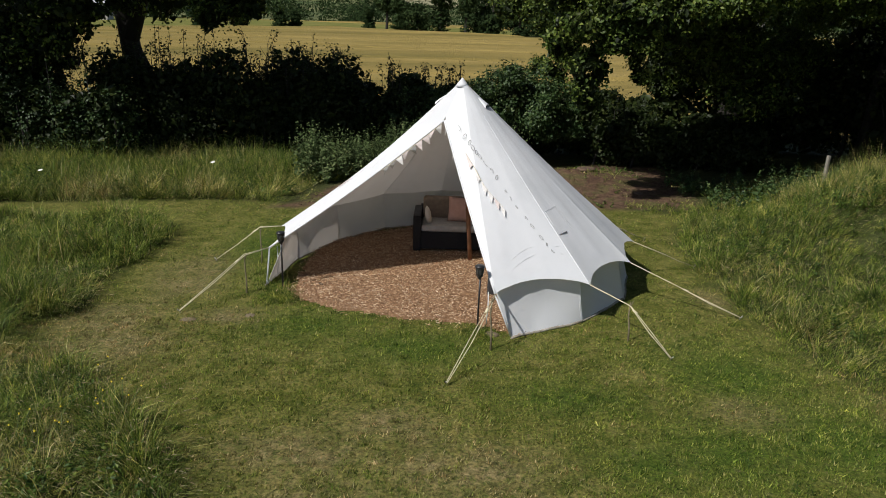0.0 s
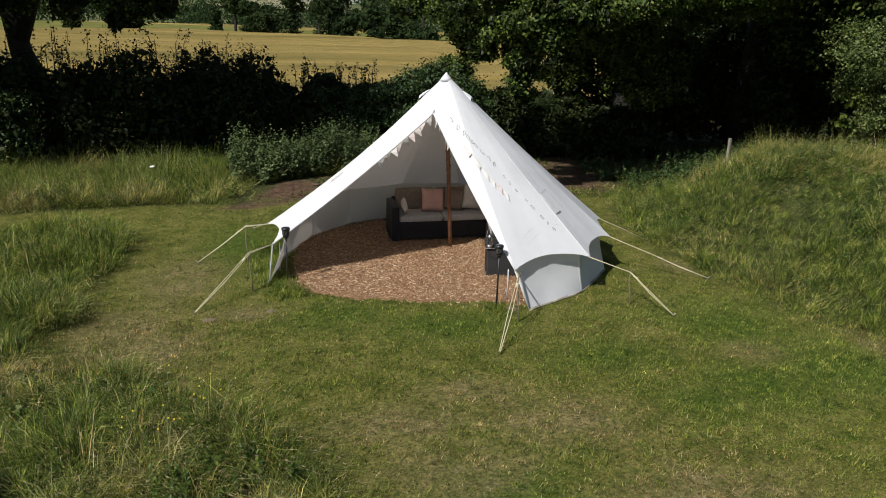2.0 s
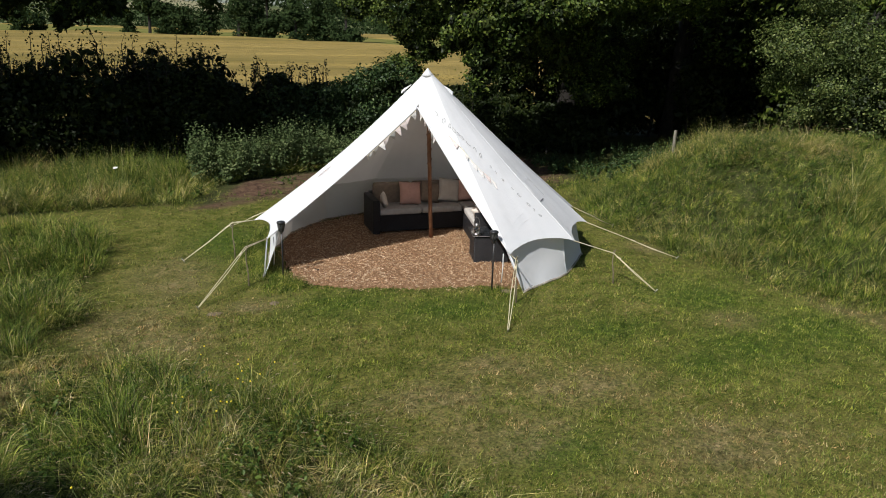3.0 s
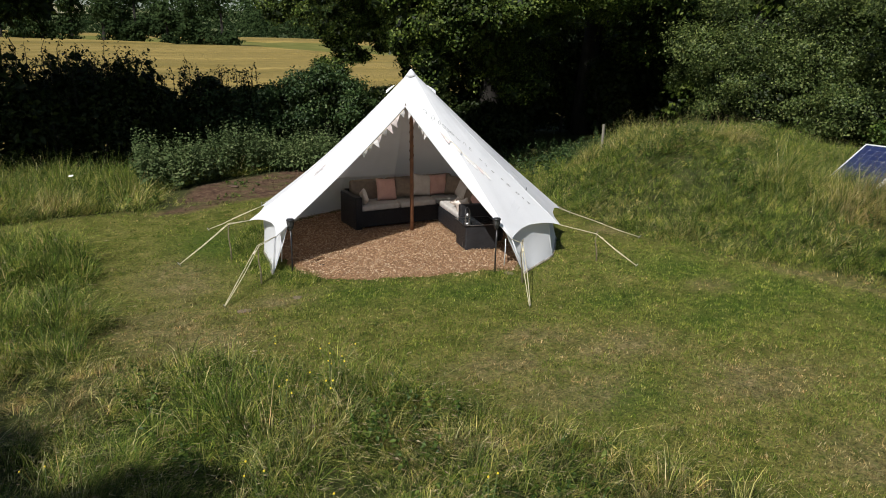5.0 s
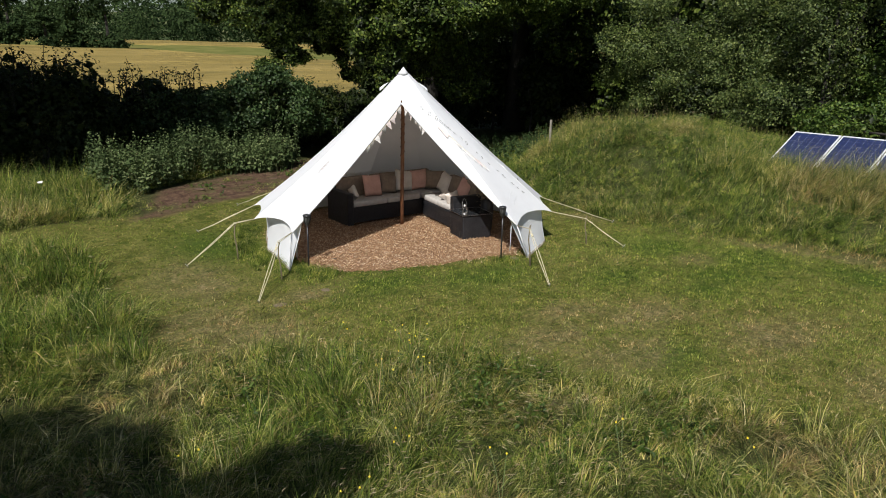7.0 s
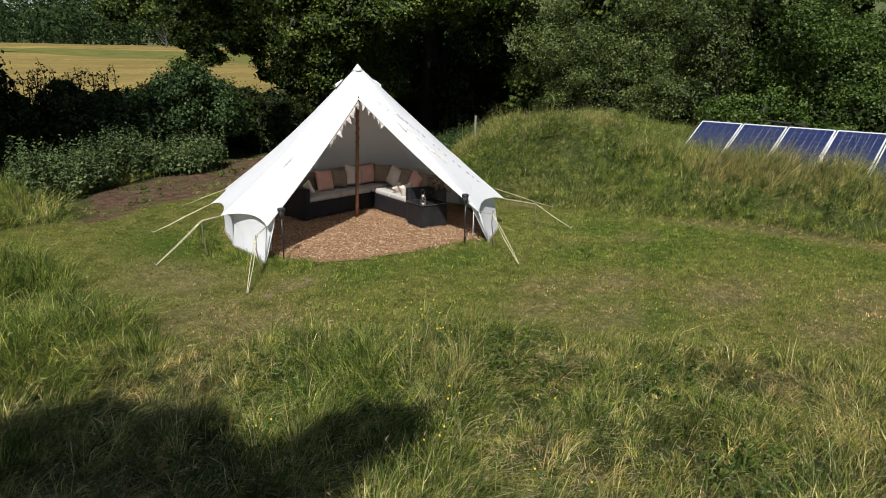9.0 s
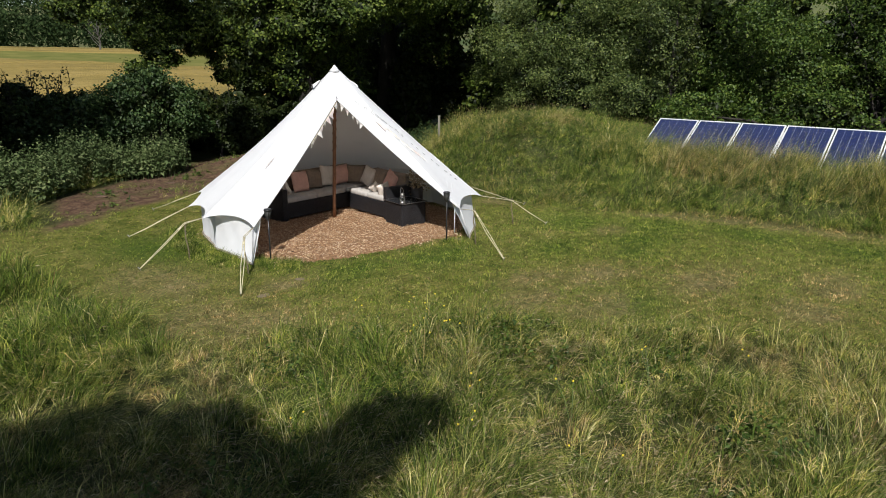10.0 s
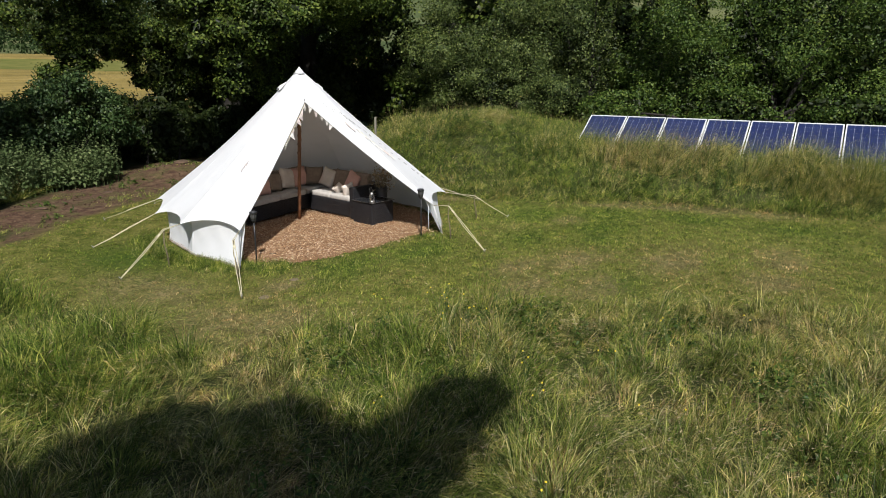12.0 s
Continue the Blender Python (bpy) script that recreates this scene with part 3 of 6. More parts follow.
long_grass("long_grass", 11500, 25, 3.8, 11.0, -1.0, 17.5, 0.40, 0.0090, 1.3, "long grass combed over by wind on the raised bank", 0.05, limit=lambda x, y: smooth(11.2, 10.0, x), mixture=(0.07, 0.70), gather=0.08, spread=0.9, ramp=0.1, fan=1.2, fine=False, way=-0.75, stray=0.55, swirl=1.0, jitter=0.45)
long_grass("long_grass", 7500, 20, 6.2, 8.0, -1.8, 9.0, 0.95, 0.007, 1.0, "tall seeding grass in front of the solar panels", 0.12, limit=lambda x, y: smooth(6.3, 6.9, x) * smooth(8.0, 7.6, x) * (0.35 + 0.65 * smooth(7.6, 5.0, y)), mixture=(0.26, 0.28), gather=0.08, spread=0.8, fine=False, way=-0.75, stray=0.5)
long_grass("long_grass", 2400, 18, 6.3, 7.6, -2.4, 3.4, 1.05, 0.007, 0.9, "tall bent grass at the end of the panel row", 0.12, limit=lambda x, y: smooth(6.2, 6.7, x) * smooth(3.4, 2.0, y), mixture=(0.26, 0.28), gather=0.08, spread=0.9, fine=False, way=-0.75, stray=0.5)
long_grass("long_grass", 1100, 20, 6.7, 8.6, 12.6, 14.5, 0.66, 0.006, 1.1, "tall pale grass round the fence post", 0.12, mixture=(0.3, 0.3), gather=0.08, spread=0.9, fine=False, way=-0.75)
long_grass("long_grass", 6500, 12, -20, 9, -10, 9, 0.45, 0.02, 1.4, "rough grass round the edge of the meadow", 0.02, limit=lambda x, y: np.maximum(smooth(-9.0, -11.0, x), smooth(-1.0, -3.0, y + 0.25 * x + 2.0)), mixture=(0.2, 0.4), gather=0.16, spread=1.2, fine=False)

long_grass("flowering_grass", 5000, 3, -8.5, 1.3, 0.0, 8.0, 0.62, 0.0048, 1.2, "thin straw-coloured flowering stalks above the meadow grass", 0.85, limit=lambda x, y: smooth(-10.5, -8, x) * smooth(-2, 1.5, y + 0.25 * x + 2.0), mixture=(0.6, 0.10), spread=0.9, gather=0.06, fan=0.6, ramp=0.3, jitter=0.4)
long_grass("flowering_grass", 4500, 3, 4.0, 9.5, 0.0, 15.0, 0.62, 0.0040, 1.0, "brownish flowering stalks above the grass of the bank", 0.95, limit=lambda x, y: smooth(-0.1, 0.6, 0.5 + 0.5 * wob(x, y, 1.2, 3)), mixture=(0.62, 0.02), spread=0.7, gather=0.06, fan=0.5, ramp=0.3, fine=False, way=-0.75, stray=0.5, jitter=0.3)


def tuft_patch(name, x, y, tall, per, label, lush=0.7):
    """Uncut tufts of soft grass at the given roots."""
    n = len(x)
    k = np.repeat(np.arange(n), per)
    px, py = x[k] + rng.normal(0, 0.03, len(k)), y[k] + rng.normal(0, 0.03, len(k))
    h = (tall * rng.uniform(0.4, 1.5, n))[k] * rng.uniform(0.6, 1.2, len(k))
    v, f, _, _ = blades(len(k), rooted(px, py), h, 0.006 * rng.uniform(0.6, 1.4, len(k)), lean_field(px, py, 0.5, 0.9), False)
    sort = np.where(rng.random(n) < lush, 0, 1)[k]
    return tagged(tris(name, v, f, None, mats=[LUSH_BLADE, LONG_BLADE], mat_index=sort), label, "grass", kind="stuff")


wa, wr = np.radians(rng.uniform(140, 214, 1500)), 2.72 + np.abs(rng.normal(0, 0.16, 1500))
tuft_patch("wall_grass", TENT[0] + wr * np.cos(wa), TENT[1] + wr * np.sin(wa), 0.13, 14, "fresh green uncut grass along the tent wall")
tuft_patch("wall_grass", rng.normal(0.45, 0.10, 90), rng.normal(8.12, 0.07, 90), 0.10, 14, "small green tuft at the foot of the torch")
tuft_patch("wall_grass", rng.normal(-2.25, 0.16, 130), rng.normal(9.25, 0.10, 130), 0.10, 14, "small green tufts at the tent corner")
sg_x, sg_y = scatter(2600, -3.8, 6.2, 14.2, 20.4, lambda x, y: (inside(SOIL, x, y) > -0.3) * smooth(0.08, 0.4, 0.5 * wob(x, y, 1.7, 6) + 0.5 * wob(x, y, 4.1, 2) + 0.25 * patches([(3.6, 18.6, 1.2, 0.7), (-2.6, 15.2, 0.8, 0.6), (1.4, 16.0, 1.6, 0.5)], x, y)))
tuft_patch("soil_grass", sg_x, sg_y, 0.11, 12, "thin tufts of grass creeping over bare soil", 0.45)

bg_x, bg_y = scatter(6500, 4.0, 9.6, -0.5, 15.5, lambda x, y: inside(LAWN, x, y) < -0.1)
tuft_patch("bank_grass", bg_x, bg_y, 0.20, 9, "short thick green grass at the foot of the taller bank grass", 0.85)

# mown lawn: short tufts, with straw and fresh green patches
qx, qy = scatter(112000, -6.2, 6.8, 1.0, 16.5, lambda x, y: (1 - 0.72 * smooth(8.0, 10.0, y)) * (inside(LAWN, x, y) > -0.3) * (inside(FLOOR, x, y) + rng.normal(0, 0.08, np.shape(x)) < 0.04) * (1 - smooth(-0.2, 0.1, inside(SOIL, x, y))) * np.clip(0.5 + 0.7 * clumpy(x, y, 1.3), 0.12, 1) * (1 - 0.55 * patches(DRY, x, y)))
kq = np.repeat(np.arange(len(qx)), 8)
lx, ly = qx[kq] + rng.normal(0, 0.024, len(kq)), qy[kq] + rng.normal(0, 0.024, len(kq))
lh = (0.040 * rng.uniform(0.3, 1.7, len(qx)))[kq] * rng.uniform(0.6, 1.3, len(kq)) * (1 + 0.9 * smooth(0.2, 0.0, inside(LAWN, lx, ly)))
lv, lf, _, _ = blades(len(lx), rooted(lx, ly), lh, 0.0110 * rng.uniform(0.5, 1.4, len(lx)), lean_field(lx, ly, 0.3, 0.9), False)
lsort = np.clip(rng.random(len(qx)) * 1.1 - 0.05 + 0.2 * wob(qx, qy, 1.1, 9) + 0.2 * wob(qx, qy, 3.4, 3) + 0.5 * patches(GREEN, qx, qy) - 0.9 * patches(DRY, qx, qy), 0, 1)
lk = np.where(lsort > 0.72, 1, np.where(lsort < 0.09, 2, 0))[kq]
tagged(tris("lawn_grass", lv, lf, None, mats=[LAWN_BLADE, LUSH_BLADE, STRAW_BLADE], mat_index=lk), "short mown lawn grass with dry straw patches", "grass", kind="stuff")

# ---- trees, hedges and shrubs ----


def leaf_arrays(c, nrm, size, droop=0.25):
    """Folded leaf shapes at centres c, facing nrm."""
    n = len(c)
    nrm = nrm / np.linalg.norm(nrm, axis=1)[:, None]
    t = np.cross(nrm, rng.normal(size=(n, 3)))
    t /= np.linalg.norm(t, axis=1)[:, None]
    b = np.cross(nrm, t)
    s = size[:, None]
    v = np.stack([c - t * s * 0.5, c - b * s * 0.34 + nrm * s * 0.12, c + t * s * 0.55 - nrm * s * droop * 0.3, c + b * s * 0.34 + nrm * s * 0.12], 1).reshape(-1, 3)
    o = np.arange(n)[:, None] * 4
    return v, np.concatenate([o + np.array([[0, 1, 2]]), o + np.array([[0, 2, 3]])])


def crown_points(blobs, n, rough=0.22, inner=0.25):
    """Points and facings on lumpy shells; blobs are rows of centre and radii."""
    blobs = np.asarray(blobs, float)
    area = (blobs[:, 3] * blobs[:, 4] + blobs[:, 3] * blobs[:, 5] + blobs[:, 4] * blobs[:, 5]) / 3
    pick = rng.choice(len(blobs), n, p=area / area.sum())
    d = rng.normal(size=(n, 3))
    d /= np.linalg.norm(d, axis=1)[:, None]
    r = 1 - np.abs(rng.normal(0, rough, n))
    deep = rng.random(n) < inner
    r[deep] = rng.uniform(0.25, 0.85, deep.sum())
    r *= 1 + 0.16 * np.sin(d[:, 0] * 7 + pick) * np.sin(d[:, 1] * 8 + pick * 2) + 0.10 * np.sin(d[:, 2] * 11 + pick)
    c = blobs[pick, :3] + d * blobs[pick, 3:] * r[:, None]
    nrm = d * 0.8 + rng.normal(0, 0.36, (n, 3)) + np.array([0, 0, 0.4])
    return c, nrm


def clumped(blobs, twigs, per, clump, size, rough=0.2, inner=0.25):
    """Leaves gathered on twigs, so that the crown has gaps and depth."""
    c, nrm = crown_points(blobs, twigs, rough, inner)
    c = np.repeat(c, per, 0) + rng.normal(0, clump, (twigs * per, 3)) * np.array([1, 1, 0.6])
    nrm = np.repeat(nrm, per, 0) + rng.normal(0, 0.38, (twigs * per, 3))
    return c, nrm, size * rng.uniform(0.6, 1.4, twigs * per)


def sub_blobs(blobs, k, shrink=0.42, jitter=0.75):
    """Breaks large crown forms into many smaller lumps."""
    out = []
    for cx, cy, cz, rx, ry, rz in blobs:
        for _ in range(k):
            d = rng.normal(size=3)
            d /= np.linalg.norm(d)
            u = jitter * rng.uniform(0.75, 1.1)
            s = shrink * rng.uniform(0.65, 1.25)
            out.append((cx + d[0] * rx * u, cy + d[1] * ry * u, cz + d[2] * rz * u, rx * s, ry * s, rz * s * 0.85))
    return out


def foliage(name, blobs, twigs, per, clump, size, mat, parent, rough=0.2, inner=0.3, floor=0.05, label=""):
    c, nrm, s = clumped(blobs, twigs, per, clump, size, rough, inner)
    c[:, 2] = np.maximum(c[:, 2], height(c[:, 0], c[:, 1]) + floor + rng.random(len(c)) * 0.1)
    v, f = leaf_arrays(c, nrm, s)
    return tris(name, v, f, mat, parent, label)


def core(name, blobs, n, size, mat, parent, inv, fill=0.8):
    """Broad leaves deep in a crown, which close the gaps between the outer ones; a dark mat paints the inner shade."""
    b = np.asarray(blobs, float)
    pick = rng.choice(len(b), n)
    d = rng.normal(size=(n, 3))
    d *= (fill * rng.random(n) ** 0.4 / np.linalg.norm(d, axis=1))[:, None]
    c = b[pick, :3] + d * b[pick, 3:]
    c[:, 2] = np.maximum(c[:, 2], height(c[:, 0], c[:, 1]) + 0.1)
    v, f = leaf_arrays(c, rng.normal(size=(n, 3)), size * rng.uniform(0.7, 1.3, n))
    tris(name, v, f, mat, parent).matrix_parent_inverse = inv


def branchy(bm, base, top, r0, limbs, ends, wobble=0.25, low=2):
    """A tapered trunk and limbs that run out to the given ends."""
    base, top = Vector(base), Vector(top)
    pts = [base.lerp(top, k / 6) + Vector((random.uniform(-1, 1), random.uniform(-1, 1), 0)) * wobble * (0 if k == 0 else 0.5) for k in range(7)]
    tube(bm, pts, [r0 * (1.25 if k == 0 else 1 - 0.09 * k) for k in range(7)], 12)
    for e in ends[:limbs]:
        s = pts[random.randint(low, 6)]
        e = Vector(e)
        mid = s.lerp(e, 0.5) + Vector((random.uniform(-0.3, 0.3), random.uniform(-0.3, 0.3), random.uniform(0, 0.5)))
        tube(bm, [s, s.lerp(mid, 0.5), mid, e.lerp(mid, 0.5), e], [r0 * 0.5, r0 * 0.4, r0 * 0.3, r0 * 0.18, r0 * 0.06], 7)


def tree(name, base, top, r0, blobs, twigs, per, clump, size, mat, label, limbs=10, k=7, shrink=0.42, tips=(), low=3, inner=900, forks=()):
    base = (base[0], base[1], float(height(base[0], base[1])) - 0.05)
    root = thing(name, base)
    small = sub_blobs(blobs, k, shrink) + list(tips)
    bm = bmesh.new()
    ends = [b[:3] for b in random.sample(small, min(limbs, len(small)))]
    branchy(bm, (0, 0, 0), Vector(top) - Vector(base), r0, limbs, [Vector(e) - Vector(base) for e in ends], low=low)
    for pts, radii in forks:
        tube(bm, [Vector(q) - Vector(base) for q in pts], radii, 10)
    part("trunk", bm, BARK, root, smooth=True)
    crown = foliage("crown", small, twigs, per, clump, size, mat, root)
    crown.matrix_parent_inverse = Matrix.Translation(-Vector(base))
    if inner:
        # darker leaf colour than the crown's, painting the shade inside it
        core("inner_leaves", small, inner, size * 2.6, HEDGE_SHADE, root, Matrix.Translation(-Vector(base)), 0.75)
    return tagged(root, label, "tree")


tree("oak_tree", (8.3, 20.9), (7.6, 20.0, 5.5), 0.42,
     [(7.8, 18.6, 7.0, 3.9, 3.8, 2.8), (3.4, 16.8, 5.0, 1.6, 1.5, 1.2), (2.4, 16.2, 4.7, 1.2, 0.9, 0.8), (1.8, 17.2, 5.5, 1.0, 1.0, 0.9), (2.7, 15.3, 4.3, 0.8, 0.6, 0.7), (3.0, 14.9, 3.65, 0.75, 0.65, 0.5), (3.6, 14.9, 4.3, 0.9, 0.8, 0.8), (2.6, 15.7, 3.5, 0.6, 0.5, 0.5), (2.85, 15.05, 2.9, 0.48, 0.42, 0.45), (2.9, 15.1, 2.4, 0.38, 0.36, 0.36), (4.3, 15.4, 3.9, 0.8, 0.7, 0.6), (4.7, 17.0, 4.5, 1.4, 1.2, 0.9), (8.8, 17.4, 5.3, 3.0, 2.2, 1.5), (5.6, 16.2, 4.7, 1.7, 1.4, 1.2), (6.2, 18.0, 3.9, 1.0, 0.8, 0.7), (8.4, 20.2, 4.4, 3.0, 1.8, 1.7), (7.0, 20.4, 3.0, 1.0, 0.9, 1.2), (2.1, 24.8, 4.6, 0.9, 0.8, 1.0), (3.3, 23.7, 5.0, 1.4, 1.2, 1.3), (4.9, 22.6, 4.9, 1.5, 1.2, 1.3), (3.5, 22.5, 3.8, 1.0, 0.9, 0.65), (3.2, 22.3, 2.9, 0.7, 0.7, 0.7), (6.5, 21.6, 2.7, 0.6, 0.7, 0.9), (4.8, 22.4, 3.8, 1.1, 0.9, 0.6), (3.9, 22.4, 3.25, 0.6, 0.5, 0.5), (3.3, 22.4, 3.7, 0.65, 0.5, 0.7), (4.2, 22.6, 4.4, 1.2, 0.8, 0.8), (6.0, 22.3, 2.8, 0.5, 0.5, 0.8), (5.3, 22.4, 3.5, 0.8, 0.6, 0.5), (5.9, 22.0, 3.8, 1.0, 0.9, 0.75), (6.6, 18.4, 3.3, 1.2, 0.8, 1.2), (7.8, 18.4, 2.6, 1.2, 0.8, 1.0)],
     13500, 14, 0.11, 0.080, OAK, "broad dark green oak tree overhanging the hedge", limbs=0, k=10, low=6, inner=20000,
     # unseen high lumps, added only to block the sun from the foliage below
     tips=[(6.9, 16.0, 8.6, 2.2, 1.5, 0.9), (8.6, 16.6, 7.8, 2.2, 1.3, 0.8), (9.8, 15.4, 9.8, 2.4, 1.4, 0.9), (6.2, 17.4, 6.6, 1.8, 1.2, 0.8), (5.4, 14.9, 9.9, 1.8, 1.2, 0.8), (0.4, 19.6, 9.0, 2.2, 1.6, 0.9), (2.0, 20.4, 8.4, 1.8, 1.4, 0.8)])
tree("oak_tree", (12.6, 21.0), (12.6, 20.5, 7.5), 0.4,
     # lumps two to five are added out of sight to shade the trees behind
     [(12.6, 19.6, 6.4, 4.6, 4.2, 3.8), (9.4, 15.0, 10.2, 2.8, 1.8, 1.1), (11.6, 16.2, 9.4, 3.0, 1.8, 1.2), (10.4, 16.6, 8.6, 2.6, 1.6, 1.0), (12.8, 16.8, 8.2, 2.4, 1.5, 1.0), (11.6, 18.0, 5.6, 2.8, 2.2, 1.6), (15.4, 18.2, 3.8, 2.6, 2.4, 2.6), (13.2, 18.4, 4.4, 1.9, 1.5, 1.7), (16.2, 20.2, 4.5, 2.0, 1.5, 1.8)],
     3500, 11, 0.16, 0.115, OAK, "dense dark oak tree behind the bank", k=9, inner=7000)
tree("oak_tree", (-8.3, 21.0), (-9.9, 20.6, 5.7), 0.38,
     # the last four lumps are unseen, added to shade the hedge and trunk
     [(-9.8, 19.2, 7.4, 6.2, 3.7, 2.9), (-12.8, 19.0, 4.2, 3.0, 2.0, 1.7), (-6.4, 19.2, 4.75, 2.3, 1.6, 0.85), (-4.9, 19.0, 6.6, 3.2, 2.2, 1.5), (-11.2, 19.8, 3.2, 1.7, 1.2, 1.0), (-9.4, 19.2, 4.3, 1.8, 1.2, 0.8), (-11.8, 18.4, 5.0, 2.4, 1.4, 1.0), (-9.0, 16.6, 8.6, 4.5, 2.0, 1.4), (-16.0, 15.6, 11.0, 5.5, 2.0, 1.5), (-9.5, 15.6, 11.2, 3.6, 2.0, 1.5), (-13.0, 16.8, 8.4, 2.6, 1.8, 1.2)],
     5000, 11, 0.14, 0.092, OAK, "dark field oak with a leaning trunk in the hedge", k=9, low=5, inner=12000,
     forks=[([(-9.1, 20.8, 3.2), (-8.6, 20.6, 4.3), (-7.5, 20.2, 6.0)], [0.24, 0.21, 0.16])],
     # the first six are more unseen shade lumps; the rest hang in view
     tips=[(-9.0, 16.9, 8.4, 3.8, 1.6, 1.2), (-11.0, 16.4, 9.2, 3.4, 1.6, 1.2), (-6.4, 17.8, 7.4, 2.4, 1.4, 1.0), (-12.6, 17.6, 7.4, 3.0, 1.6, 1.2), (-8.4, 15.4, 10.6, 3.6, 1.4, 1.0), (-12.5, 15.0, 11.4, 3.8, 1.4, 1.0), (-6.9, 19.6, 4.35, 0.9, 0.8, 0.55), (-5.7, 19.5, 4.4, 0.8, 0.7, 0.5), (-7.6, 19.4, 4.1, 0.6, 0.6, 0.6), (-6.4, 19.4, 3.75, 0.3, 0.3, 0.4), (-5.9, 19.4, 4.0, 0.35, 0.3, 0.3), (-9.6, 19.3, 4.1, 0.8, 0.7, 0.7), (-10.6, 19.3, 3.9, 0.7, 0.6, 0.8), (-11.6, 19.2, 3.7, 0.9, 0.7, 0.9), (-5.0, 19.5, 4.6, 0.5, 0.5, 0.4), (-10.6, 19.3, 3.0, 0.7, 0.6, 0.6), (-11.5, 19.2, 2.9, 0.9, 0.7, 0.7), (-12.5, 19.2, 2.9, 0.9, 0.7, 0.7), (-13.6, 19.2, 3.3, 1.0, 0.8, 0.9), (-9.9, 19.3, 3.5, 0.6, 0.5, 0.6), (-10.2, 19.2, 3.2, 0.5, 0.5, 0.5), (-6.0, 19.4, 3.9, 0.7, 0.6, 0.45), (-5.2, 19.4, 4.1, 0.5, 0.5, 0.4)])
tree("oak_tree", (-18.5, -3.4), (-17.0, -1.6, 8.8), 0.4,
     [(-16.4, -1.4, 10.4, 1.5, 1.4, 1.2), (-18.0, -0.8, 10.8, 2.2, 2.0, 1.6)],
     2400, 9, 0.12, 0.2, OAK, "tall oak tree that throws shade over the meadow", k=8,
     tips=[(-13.92, 0.25, 10.0, 0.32, 0.32, 0.20), (-13.95, -0.75, 10.0, 0.50, 0.45, 0.30), (-13.22, -1.18, 10.0, 0.28, 0.28, 0.18), (-14.22, 0.82, 10.0, 0.34, 0.34, 0.20), (-14.67, 0.42, 10.0, 0.50, 0.50, 0.30), (-13.62, -0.01, 10.0, 0.30, 0.30, 0.18), (-14.02, -0.33, 10.0, 0.42, 0.42, 0.25), (-14.57, -0.78, 10.0, 0.62, 0.62, 0.37), (-14.07, -1.28, 10.0, 0.45, 0.45, 0.27), (-13.47, -1.35, 10.0, 0.34, 0.34, 0.20), (-12.92, -1.35, 10.0, 0.34, 0.34, 0.20), (-12.47, -1.21, 10.0, 0.32, 0.32, 0.19), (-15.27, -0.28, 10.0, 0.60, 0.60, 0.36), (-14.77, -1.58, 10.0, 0.55, 0.55, 0.33), (-15.47, -1.33, 10.0, 0.75, 0.75, 0.45), (-15.1, 0.35, 10.0, 0.45, 0.45, 0.27), (-14.75, 0.95, 10.0, 0.36, 0.36, 0.22)])


